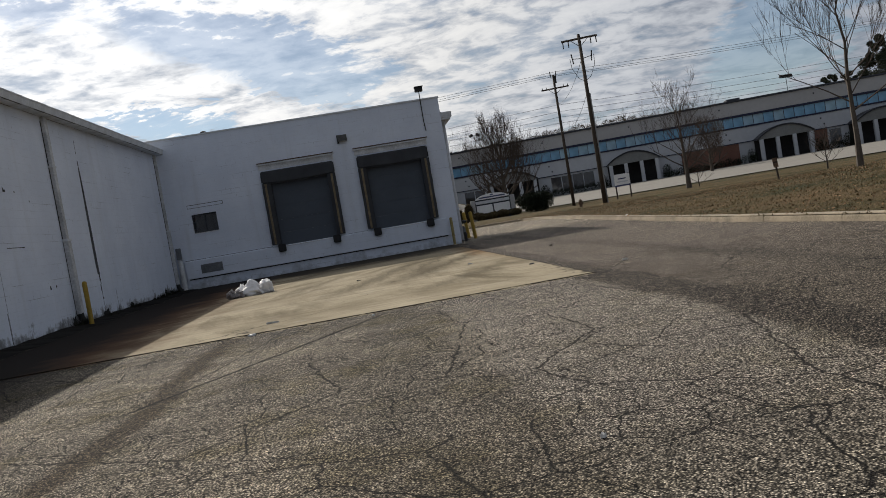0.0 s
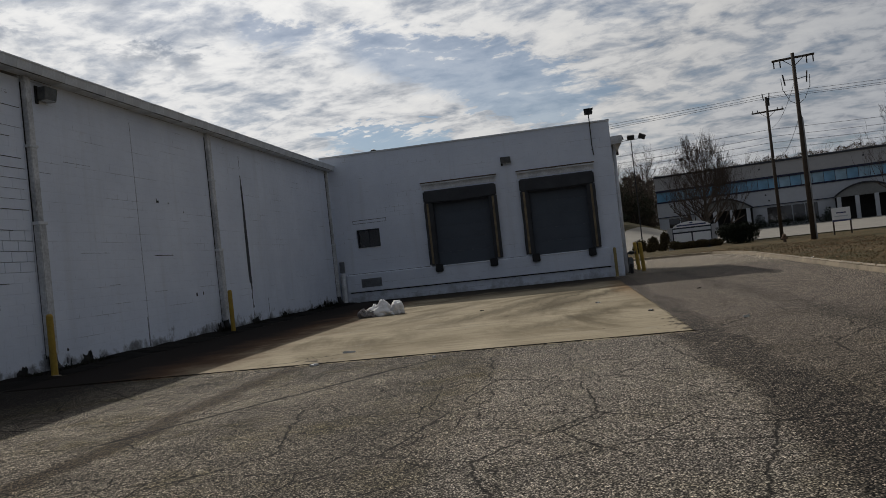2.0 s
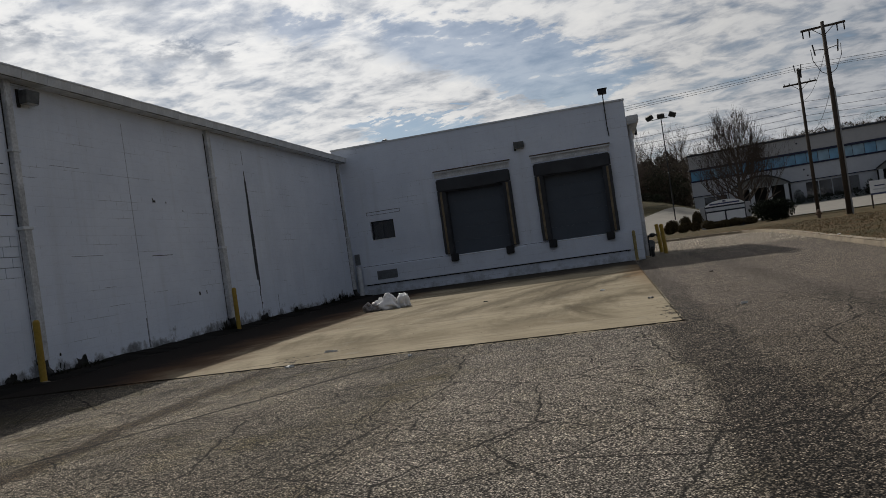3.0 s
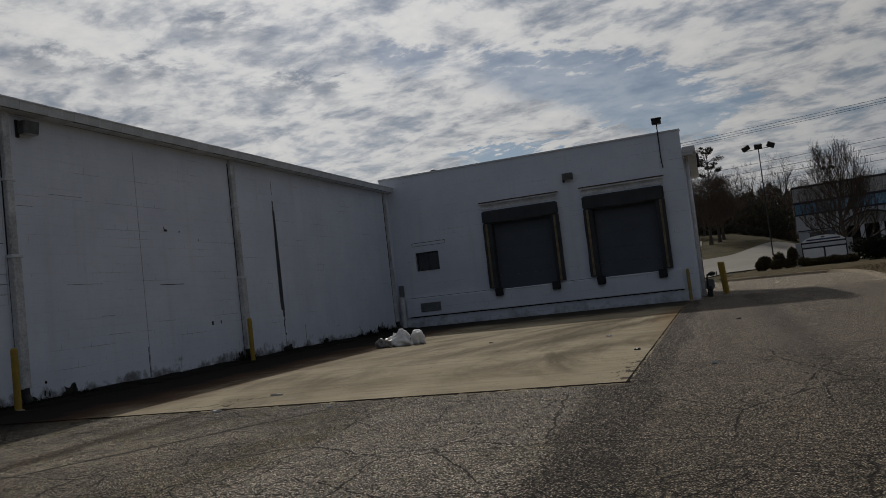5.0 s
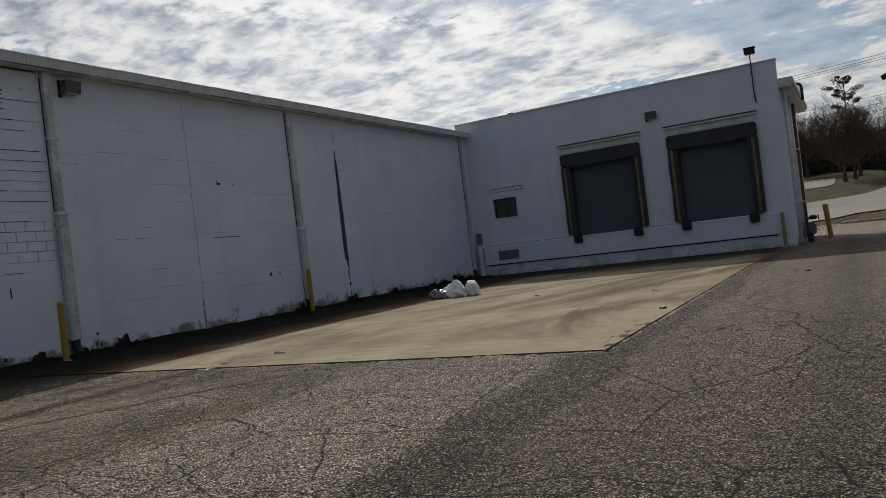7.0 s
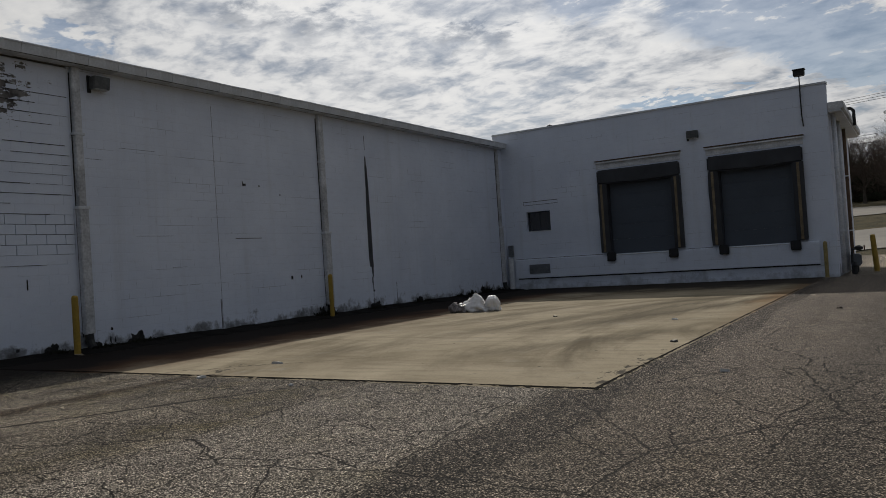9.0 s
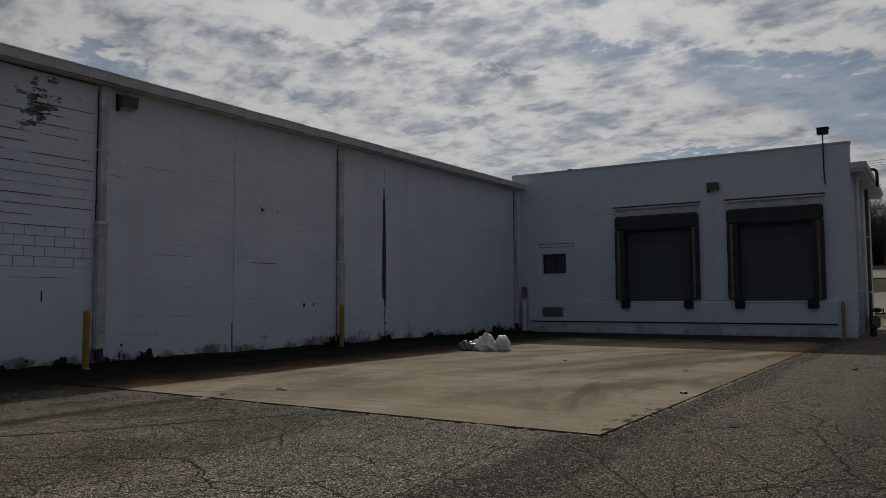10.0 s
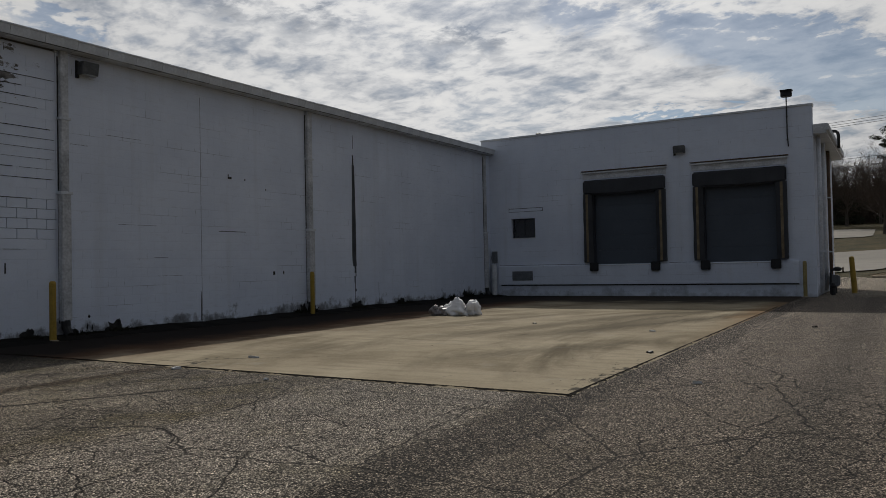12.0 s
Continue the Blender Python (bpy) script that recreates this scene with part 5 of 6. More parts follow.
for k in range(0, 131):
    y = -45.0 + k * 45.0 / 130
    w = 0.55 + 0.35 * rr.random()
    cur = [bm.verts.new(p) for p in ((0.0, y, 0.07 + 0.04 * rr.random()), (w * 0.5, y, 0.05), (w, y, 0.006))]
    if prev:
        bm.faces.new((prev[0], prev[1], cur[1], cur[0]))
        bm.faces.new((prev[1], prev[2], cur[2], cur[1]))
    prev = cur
solid("soil_strip", bm, M_SHADED_SOIL, "soil against the wall, its shade put into the near-black colour", "soil", "stuff")

# ---------------------------------------------------------------- trees


def branches(rng, p, d, length, r, level, out, spread=0.55, up=0.25, kids=(3, 4)):
    """Grow a limb as a bent run of pieces, with side shoots."""
    n = 3 if level > 1 else 2
    pts = [p.copy()]
    cur, dirn = p.copy(), d.copy()
    for k in range(n):
        dirn = (dirn + Vector((rng.uniform(-1, 1), rng.uniform(-1, 1), rng.uniform(-0.5, 1) * up)) * 0.16).normalized()
        cur = cur + dirn * (length / n)
        pts.append(cur.copy())
    radii = [r * (1 - 0.62 * k / n) for k in range(n + 1)]
    out.append((pts, radii, level))
    if level == 0:
        return
    for k in range(rng.randint(*kids)):
        t = rng.uniform(0.3, 1.0)
        i = min(int(t * n), n - 1)
        q = pts[i] + (pts[i + 1] - pts[i]) * (t * n - i)
        axis = Vector((rng.uniform(-1, 1), rng.uniform(-1, 1), rng.uniform(-0.3, 0.6))).normalized()
        nd = (dirn * (1 - spread) + axis * spread + Vector((0, 0, up))).normalized()
        branches(rng, q, nd, length * rng.uniform(0.52, 0.75), max(radii[i] * 0.55, 0.008), level - 1, out, spread, up, kids)


def tubes_mesh(name, limbs, material, thin=1.0):
    verts, faces = [], []
    for pts, radii, level in limbs:
        n = 7 if radii[0] > 0.08 else 4 if radii[0] > 0.03 else 3
        rings = []
        for k, p in enumerate(pts):
            d = (pts[min(k + 1, len(pts) - 1)] - pts[max(k - 1, 0)]).normalized()
            s = d.cross(Vector((0, 0, 1)) if abs(d.z) < 0.9 else Vector((1, 0, 0))).normalized()
            o = s.cross(d)
            base = len(verts)
            r = radii[k] * thin
            for j in range(n):
                a = 2 * math.pi * j / n
                verts.append(tuple(p + s * (r * math.cos(a)) + o * (r * math.sin(a))))
            rings.append(base)
        for u, v in zip(rings, rings[1:]):
            for j in range(n):
                faces.append((u + j, u + (j + 1) % n, v + (j + 1) % n, v + j))
    me = bpy.data.meshes.new(name)
    me.from_pydata(verts, [], faces)
    me.materials.append(material)
    return me


def bare_tree(x, y, z, height, seed, label, trunk_r=0.16, clear=0.25, limbs=10, levels=3, spread=0.5, up=0.3, group="", kids=(3, 4), reach=0.45, lean=0.0, twig=None):
    rng = random.Random(seed)
    t = thing("tree", label, "tree", group, at=(x, y, z))
    top = height * 0.8
    pts = [Vector((0, 0, -0.1))]
    for k in range(1, 7):
        f = k / 6
        pts.append(Vector((rng.uniform(-1, 1) * 0.02 * height * f + lean * f, rng.uniform(-1, 1) * 0.02 * height * f, top * f)))
    rad = [trunk_r * (1.25 if k == 0 else 1 - 0.86 * k / 6) for k in range(7)]
    me = tubes_mesh("trunk", [(pts, rad, 4)], M_BARK)
    ob = new("trunk", me)
    ob.parent = t
    out = []
    for k in range(limbs):
        f = clear + (1 - clear) * (k + rng.random() * 0.6) / limbs
        i = min(int(f * 6), 5)
        q = pts[i] + (pts[i + 1] - pts[i]) * (f * 6 - i)
        a = k * 2.4 + rng.uniform(-0.4, 0.4)
        d = Vector((math.cos(a), math.sin(a), 0.45 + 0.9 * f)).normalized()
        branches(rng, q, d, height * reach * (1.1 - 0.55 * f), max(rad[i] * 0.34, 0.018), levels, out, spread, up, kids)
    ob = new("crown", tubes_mesh("crown", out, twig or M_TWIG))
    ob.parent = t
    ob["label"] = "bare winter crown of fine twigs"
    return t


def leaf_cloud(rng, centre, size, n, leaf, verts, faces):
    for _ in range(n):
        while True:
            p = Vector((rng.uniform(-1, 1), rng.uniform(-1, 1), rng.uniform(-1, 1)))
            if p.length < 1:
                break
        c = Vector(centre) + Vector((p.x * size[0], p.y * size[1], p.z * size[2]))
        a = Vector((rng.uniform(-1, 1), rng.uniform(-1, 1), rng.uniform(-1, 1))).normalized()
        b = a.cross(Vector((rng.uniform(-1, 1), rng.uniform(-1, 1), rng.uniform(-1, 1)))).normalized()
        s = leaf * rng.uniform(0.5, 1.2)
        k = len(verts)
        verts += [tuple(c - a * s), tuple(c + b * s * 0.45), tuple(c + a * s), tuple(c - b * s * 0.45)]
        faces.append((k, k + 1, k + 2, k + 3))


def pine_tree(x, y, z, height, seed, label, first=0.45, width=0.2, dense=260, group="", whorls=22, ragged=False):
    rng = random.Random(seed)
    t = thing("pine_tree", label, "tree", group, at=(x, y, z))
    r = height * 0.014
    pts = [Vector((rng.uniform(-0.15, 0.15) * k / 6, rng.uniform(-0.15, 0.15) * k / 6, height * k / 6 - (0.1 if k == 0 else 0))) for k in range(7)]
    ob = new("trunk", tubes_mesh("trunk", [(pts, [r * (1 - 0.8 * k / 6) for k in range(7)], 4)], M_BARK))
    ob.parent = t
    limbs, verts, faces = [], [], []
    n = whorls
    for k in range(n):
        f = first + (1 - first) * (k + rng.random()) / n
        a = k * 2.4 + rng.random()
        reach = height * width * (1.15 - 0.8 * (f - first) / (1 - first)) * rng.uniform(0.55, 1.15)
        if ragged:
            reach = height * width * rng.uniform(0.35, 1.1) * (1.0 if f < 0.93 else 0.5)
        p = Vector((0, 0, height * f))
        q = p + Vector((math.cos(a), math.sin(a), rng.uniform(0.15, 0.95) if ragged else rng.uniform(-0.05, 0.45))) * reach
        limbs.append(([p, (p + q) / 2 + Vector((0, 0, 0.06 * reach)), q], [r * 0.35, r * 0.22, r * 0.08], 0))
        for g in range(3):
            c = p + (q - p) * rng.uniform(0.5, 1.05) + Vector((0, 0, 0.1))
            if ragged:
                leaf_cloud(rng, c, (reach * 0.26, reach * 0.26, reach * 0.14), dense // 3, height * 0.007, verts, faces)
            else:
                leaf_cloud(rng, c, (reach * 0.36, reach * 0.36, reach * 0.34), dense // 3, height * 0.012, verts, faces)
    ob = new("limbs", tubes_mesh("limbs", limbs, M_BARK))
    ob.parent = t
    ob = raw("crown", verts, faces, M_PINE)
    ob.parent = t
    ob["label"] = "dark green needle clumps"
    return t


def at_bearing(cam_xy, az, d):
    return cam_xy[0] + d * math.sin(radians(az)), cam_xy[1] + d * math.cos(radians(az))


C0 = (8.2, -33.2)
C45 = (12.4, -30.5)
C65 = (13.84, -29.2)

# ---------------------------------------------------------------- offices across the street
OFF_Z = 1.9


def build_offices():
    org = Matrix.Translation((31.16, 156.94, -0.65)) @ Matrix.Rotation(radians(-16), 4, "Z") @ Matrix.Scale(1.5, 4)
    # In this frame x runs along the front, y goes back, z up.
    house = thing("office_building", "long two-storey white office building with blue ribbon windows", "office building")
    house.matrix_world = org
    s0, s1 = 0.0, 128.0
    part("ground_floor_wall", bbox(s0, s1, 0.0, 30.0, OFF_Z - 1.5, 4.7, 0), M_OFFWALL, house)
    part("upper_wall", bbox(s0 - 0.05, s1, -0.12, 30.0, 4.7, 6.98, 0), M_OFFWALL, house, "white spandrel band")
    part("ribbon_back", bbox(s0 + 0.02, s1, 0.25, 30.0, 6.98, 8.92, 0), M_OFFDARK, house)
    part("parapet", bbox(s0 - 0.05, s1, -0.12, 30.0, 8.95, 11.0, 0), M_OFFTOP, house, "pale grey parapet band")
    part("trim", bbox(s0 - 0.08, s1, -0.24, 0.2, 8.66, 8.98, 0.02, 1), M_OFFTRIM, house, "dark blue trim line")
    part("trim", bbox(s0 - 0.08, s1, -0.24, 0.2, 6.94, 7.18, 0.02, 1), M_OFFTRIM, house, "dark blue trim line")
    part("trim", bbox(s0 - 0.08, s1, -0.18, 0.2, 4.62, 4.74, 0.02, 1), M_OFFTRIM, house, "dark blue trim line")
    part("coping", bbox(s0 - 0.12, s1, -0.30, 30.0, 11.0, 11.3, 0.02, 1), M_OFFDARK, house, "dark coping")
    shades = [mesh_of("pane", bbox(0.03, 1.47, 0.0, 0.04, 7.18, 8.68, 0), m) for m in (M_BLUEGLASS, M_BLUEGLASS, M_PALEGLASS)]
    bar = mesh_of("mullion", bbox(-0.03, 0.03, -0.05, 0.06, 7.16, 8.7, 0), M_OFFDARK)
    n = int((s1 - s0) / 1.5)
    rng = random.Random(12)
    for k in range(n):
        ob = new("pane", rng.choice(shades))
        ob.location, ob.parent = (s0 + k * 1.5, 0.1, 0), house
        ob = new("mullion", bar)
        ob.location, ob.parent = (s0 + k * 1.5, 0.08, 0), house
    # Ground floor: broad dark glazing and brick between the porches.
    porches = [10.0, 29.0, 51.5, 65.2, 88.0, 104.0]
    gpane = mesh_of("pane", bbox(0.04, 1.66, -0.03, 0.02, 1.9, 4.35, 0), M_GLASS)
    for a, b in ((15.9, 22.9), (58.5, 61.0), (72.0, 81.0), (92.5, 99.0), (109.0, 120.0), (1.5, 5.5)):
        k = a
        while k + 1.7 <= b + 0.1:
            ob = new("pane", gpane)
            ob.location, ob.parent = (k, 0, 0), house
            k += 1.75
    for a, b in ((36.6, 45.3), (56.4, 58.2), (82.0, 84.0)):
        part("brick_panel", bbox(a, b, -0.10, 0.0, OFF_Z - 0.6, 4.6, 0), M_OFFBRICK, house, "red brick panel")
    for p in porches:
        w = 4.0
        rim, gable = bmesh.new(), bmesh.new()
        rings, fills = [], []
        for k in range(17):
            t = -1 + k / 8
            z = 4.80 + 1.55 * (1 - t * t)
            rings.append([rim.verts.new((p + t * w, y, zz)) for y, zz in ((-3.5, z - 0.24), (-3.6, z), (0.0, z), (0.0, z - 0.24))])
            fills.append([gable.verts.new((p + t * w * 0.985, y, zz)) for y, zz in ((-3.3, 4.52), (-3.3, z - 0.2), (-3.0, z - 0.2), (-3.0, 4.52))])
        for shape, rows in ((rim, rings), (gable, fills)):
            for u, v in zip(rows, rows[1:]):
                for j in range(4):
                    shape.faces.new((u[j], u[(j + 1) % 4], v[(j + 1) % 4], v[j]))
            shape.faces.new(rows[0])
            shape.faces.new(rows[-1])
        porch = part("porch", rim, M_OFFDARK, house, "arched dark porch roof")
        part("gable", gable, M_GABLE, porch, "grey arched gable")
        for cx in (-3.5, -1.2, 1.2, 3.5):
            part("column", bbox(p + cx - 0.27, p + cx + 0.27, -3.35, -2.8, OFF_Z - 0.9, 4.55, 0.03, 1), M_OFFWALL, porch, "white column")
        # Entrance panel is near-black so its colour supplies the shade inside the porch.
        part("entrance", bbox(p - 3.9, p + 3.9, -0.08, 0.0, OFF_Z - 0.9, 4.6, 0), M_ENTRY, porch, "entrance panel darkened for the porch shade")
    verts, faces = [], []
    rng = random.Random(31)
    for k in range(110):
        c = k * 1.17
        if all(abs(c - p) > 4.2 for p in porches):
            leaf_cloud(rng, (c, -1.6, OFF_Z - 0.1), (0.75, 0.6, rng.uniform(0.55, 0.95)), 330, 0.11, verts, faces)
    for p in porches:
        for side in (-4.9, 4.9):
            leaf_cloud(rng, (p + side, -2.4, OFF_Z + 0.3), (0.8, 0.7, 1.3), 700, 0.11, verts, faces)
    hedge = raw("hedge", verts, faces, M_SHRUB)
    hedge.parent = house
    hedge["label"] = "dark clipped hedge along the front"
    for s in (44.8, 88.0):
        part("roof_unit", bbox(s, s + 2.0, 1.5, 4, 11.25, 11.75, 0.05, 1), M_OFFDARK, house, "rooftop plant box")
    fitting = mesh_of("wall_light", bbox(-0.11, 0.11, -0.24, -0.12, -0.11, 0.11, 0.02, 1), M_OFFDARK)
    for k in range(9):
        for dx, z in ((0.0, 10.2), (0.5, 6.25), (0.9, 5.35)):
            ob = new("wall_light", fitting)
            ob.location, ob.parent = (1.6 + 14.9 * k * 0.93 + dx, 0, z), house
    return org


build_offices()


def shrub(x, y, z, w, h, seed, label, n=900, leaf=0.09, group="", d=None, leaves=None):
    rng = random.Random(seed)
    d = d or w
    verts, faces = [], []
    for k in range(7):
        a = rng.uniform(0, 6.28)
        r = rng.uniform(0, 0.45)
        leaf_cloud(rng, (r * w * 0.5 * math.cos(a), r * d * 0.5 * math.sin(a), h * rng.uniform(0.35, 0.62)), (w * 0.34, d * 0.34, h * rng.uniform(0.3, 0.42)), n // 7, leaf, verts, faces)
    t = thing("shrub", label, "shrub", group, at=(x, y, z))
    ob = raw("foliage", verts, faces, leaves or M_SHRUB)
    ob.parent = t
    part("stem", tube(bmesh.new(), [(0, 0, -0.1), (0, 0, h * 0.4), (0.02, 0, h * 0.6)], [0.06, 0.05, 0.02], 6), M_BARK, t)


# ---------------------------------------------------------------- poles and wires


def wire(a, b, sag, r=0.014):
    pts = []
    for k in range(15):
        t = k / 14
        p = Vector(a).lerp(Vector(b), t)
        p.z -= sag * 4 * t * (1 - t)
        pts.append(p)
    return pts


P1 = (27.3, 26.8)
P2 = (30.2, 46.6)


def utility_pole(x, y, base, top, arm_z, arm, r, label, turn, post_arm=False):
    t = thing("utility_pole", label, "utility pole", at=(x, y, 0))
    part("pole", tube(bmesh.new(), [(0, 0, base - 0.3), (0, 0, top * 0.5), (0, 0, top)], [r, r * 0.85, r * 0.65], 12), M_POLE, t, smooth=True)
    u = Vector((math.cos(turn), math.sin(turn), 0))
    bm = bmesh.new()
    box(bm, -arm, arm, -0.06, 0.06, -0.07, 0.07, Matrix.Translation((0, 0, arm_z)) @ Matrix.Rotation(turn, 4, "Z"))
    cross = part("crossarm", bm, M_POLE, t, "timber crossarm")
    for s in (-1, 1):
        part("brace", tube(bmesh.new(), [tuple(u * (s * 0.75) + Vector((0, 0, arm_z))), (0, 0, arm_z - 0.65)], 0.025, 6), M_BLACK, t)
    for f in (-0.92, -0.62, 0.62, 0.92):
        c = u * (f * arm)
        part("insulator", tube(bmesh.new(), [(c.x, c.y, arm_z - 0.55), (c.x, c.y, arm_z - 0.08)], 0.045, 8), M_BLACK, cross, "hanging insulator") if post_arm else \
            part("insulator", tube(bmesh.new(), [(c.x, c.y, arm_z + 0.07), (c.x, c.y, arm_z + 0.27)], [0.05, 0.03], 8), M_BLACK, cross, "pin insulator")
    return t, u


big, u1 = utility_pole(P1[0], P1[1], 0.1, 13.75, 13.4, 1.42, 0.19, "tall dark timber utility pole with hanging insulators", radians(-17), True)
for s in (-1, 1):
    c = u1 * (s * 0.95)
    part("loop", tube(bmesh.new(), [tuple(c + Vector((0, 0, 12.0))), tuple(c * 0.95 + Vector((0, 0, 11.2))), tuple(c * 0.5 + Vector((0, 0, 10.3))), (0, 0, 10.0)], 0.022, 6), M_BLACK, big, "looped cable")
    part("bracket", tube(bmesh.new(), [tuple(c * 0.75 + Vector((0, 0, 11.9))), (0, 0, 11.8)], 0.03, 6), M_BLACK, big)
    part("cut_out", tube(bmesh.new(), [tuple(c * 0.75 + Vector((0, 0, 11.5))), tuple(c * 0.85 + Vector((0, 0, 12.3)))], 0.05, 6), M_BLACK, big, "fuse cut-out")
part("riser_pipe", tube(bmesh.new(), [(0.2, -0.1, 0.1), (0.15, -0.08, 9.0)], 0.06, 8), M_GALV, big, "grey cable riser")
small, u2 = utility_pole(P2[0], P2[1], -0.1, 14.0, 12.6, 1.45, 0.18, "dark timber utility pole with a crossarm", radians(-16))
part("transformer_top", tube(bmesh.new(), [(0.1, -0.2, 13.1), (0.1, -0.2, 13.9)], 0.12, 10), M_BLACK, small)
for s in (-0.25, 0.25):
    part("insulator", tube(bmesh.new(), [(s, 0, 13.7), (s * 1.3, 0, 14.4)], 0.05, 6), M_BLACK, small)

LEFT, RIGHT = Vector((-75.0, 67.0, 0)), Vector((100.0, 40.0, 0))
for z, spread, ends in ((14.3, 0.4, 0.4), (14.0, -0.35, -0.3), (13.85, 0.1, 0.8), (10.8, 0.0, 0.0), (10.1, 0.15, 0.2), (9.5, -0.15, 0.1), (8.9, 0.1, 0.4)):
    mid = Vector((P2[0] + spread, P2[1] - 0.2, z))
    bm = bmesh.new()
    tube(bm, wire((LEFT.x, LEFT.y + ends, z - 0.3), mid, 0.9), 0.016, 4, False)
    tube(bm, wire(mid, (RIGHT.x, RIGHT.y + ends, z + 1.0), 0.8), 0.016, 4, False)
    solid("overhead_wire", bm, M_WIRE, "thin dark overhead wire strung from the poles", "wire", group="overhead wires")
bm = bmesh.new()
tube(bm, wire((P2[0], P2[1], 10.9), (P1[0], P1[1], 11.9), 0.8), 0.016, 4, False)
tube(bm, wire((P2[0], P2[1], 8.0), (P1[0], P1[1], 9.2), 1.0), 0.016, 4, False)
solid("overhead_wire", bm, M_WIRE, "slack tie wires between the two poles", "wire", group="overhead wires")


def lamp_post(x, y, z, h, heads, label, turn=0.0):
    t = thing("lamp_post", label, "street lamp", at=(x, y, z))
    part("post", tube(bmesh.new(), [(0, 0, -0.2), (0, 0, h)], [0.10, 0.07], 10), M_BLACK, t)
    u = Vector((math.cos(turn), math.sin(turn), 0))
    span = 1.75 if heads == 3 else 1.0 if heads == 2 else 0.0
    if heads > 1:
        part("arm", tube(bmesh.new(), [tuple(-u * span + Vector((0, 0, h - 0.05))), tuple(u * span + Vector((0, 0, h + 0.1)))], 0.05, 6), M_BLACK, t)
    for k in range(heads):
        f = 0 if heads == 1 else -1 + 2 * k / (heads - 1)
        c = u * (f * span) + Vector((0, 0, h + 0.4))
        w = 1.6 if heads == 1 else 0.55
        bm = bmesh.new()
        box(bm, -w, w, -0.4, 0.4, -0.36, 0.36, Matrix.Translation(c) @ Matrix.Rotation(turn, 4, "Z") @ Matrix.Rotation(radians(25 * f), 4, "Y") @ Matrix.Rotation(radians(18), 4, "X"))
        bmesh.ops.recalc_face_normals(bm, faces=bm.faces)
        bmesh.ops.bevel(bm, geom=bm.edges[:], offset=0.06, segments=2, affect="EDGES")
        part("lamp_head", bm, M_BLACK, t)


lamp_post(21.1, 93.0, land(21.1, 93.0), 17.6 - land(21.1, 93.0), 3, "tall dark lot lamp post with three heads")
x, y = at_bearing(C0, 9.0, 225)
lamp_post(x, y, land(x, y), 0.0965 * 225 + 0.8 - land(x, y), 2, "distant dark lamp post with two heads")
x, y = at_bearing(C0, 30.8, 215)
lamp_post(x, y, land(x, y), 0.094 * 215 + 0.9 - land(x, y), 1, "distant dark lamp post with one flat head")

# ---------------------------------------------------------------- signs on the verge


def monument_sign():
    z = 0.0
    t = thing("monument_sign", "white monument sign with two blank panels and a curved top", "sign", at=(24.15, 61.9, z))
    t.scale = (1.43, 1.43, 1.43)
    t.rotation_euler = (0, 0, radians(-6))
    for x in (-1.75, 1.75):
        part("post", bbox(x - 0.2, x + 0.2, -0.2, 0.2, -0.1, 1.75, 0.03, 1), M_OFFTOP, t, "grey sign post")
    part("base", bbox(-1.55, 1.55, -0.18, 0.18, -0.1, 0.42, 0.02, 1), M_OFFDARK, t, "dark base")
    part("back_panel", bbox(-1.55, 1.55, -0.05, 0.08, 0.42, 1.78, 0.01, 1), M_OFFDARK, t)
    part("sign_panel", bbox(-1.46, -0.06, -0.10, -0.05, 0.50, 1.22, 0.01, 1), M_SIGNWHITE, t, "white sign panel")
    part("sign_panel", bbox(0.06, 1.46, -0.10, -0.05, 0.50, 1.22, 0.01, 1), M_SIGNWHITE, t, "white sign panel")
    part("header", bbox(-1.5, 1.5, -0.10, -0.05, 1.34, 1.60, 0.01, 1), M_METAL, t, "grey header panel")
    bm = bmesh.new()
    front, back = [], []
    for k in range(15):
        a = -1 + k / 7
        zz = 1.72 + 0.58 * math.sqrt(max(0.0, 1 - a * a * 0.92)) - 0.12
        front.append((1.5 * a, -0.12, zz))
        back.append((1.5 * a, 0.10, zz))
    lo = [(1.5, 1.72), (-1.5, 1.72)]
    f = [bm.verts.new(p) for p in front] + [bm.verts.new((x, -0.12, zz)) for x, zz in lo]
    b = [bm.verts.new(p) for p in back] + [bm.verts.new((x, 0.10, zz)) for x, zz in lo]
    bm.faces.new(f)
    bm.faces.new(b)
    for k in range(len(f)):
        bm.faces.new((f[k], f[(k + 1) % len(f)], b[(k + 1) % len(f)], b[k]))
    part("curved_top", bm, M_SIGNWHITE, t, "white curved top")
    part("text_bar", bbox(-1.15, 1.15, -0.135, -0.12, 1.82, 1.93, 0), M_SIGNTEXT, t, "dark line of lettering")
    part("emblem", bbox(-0.12, 0.12, -0.135, -0.12, 1.99, 2.10, 0), M_SIGNTEXT, t)


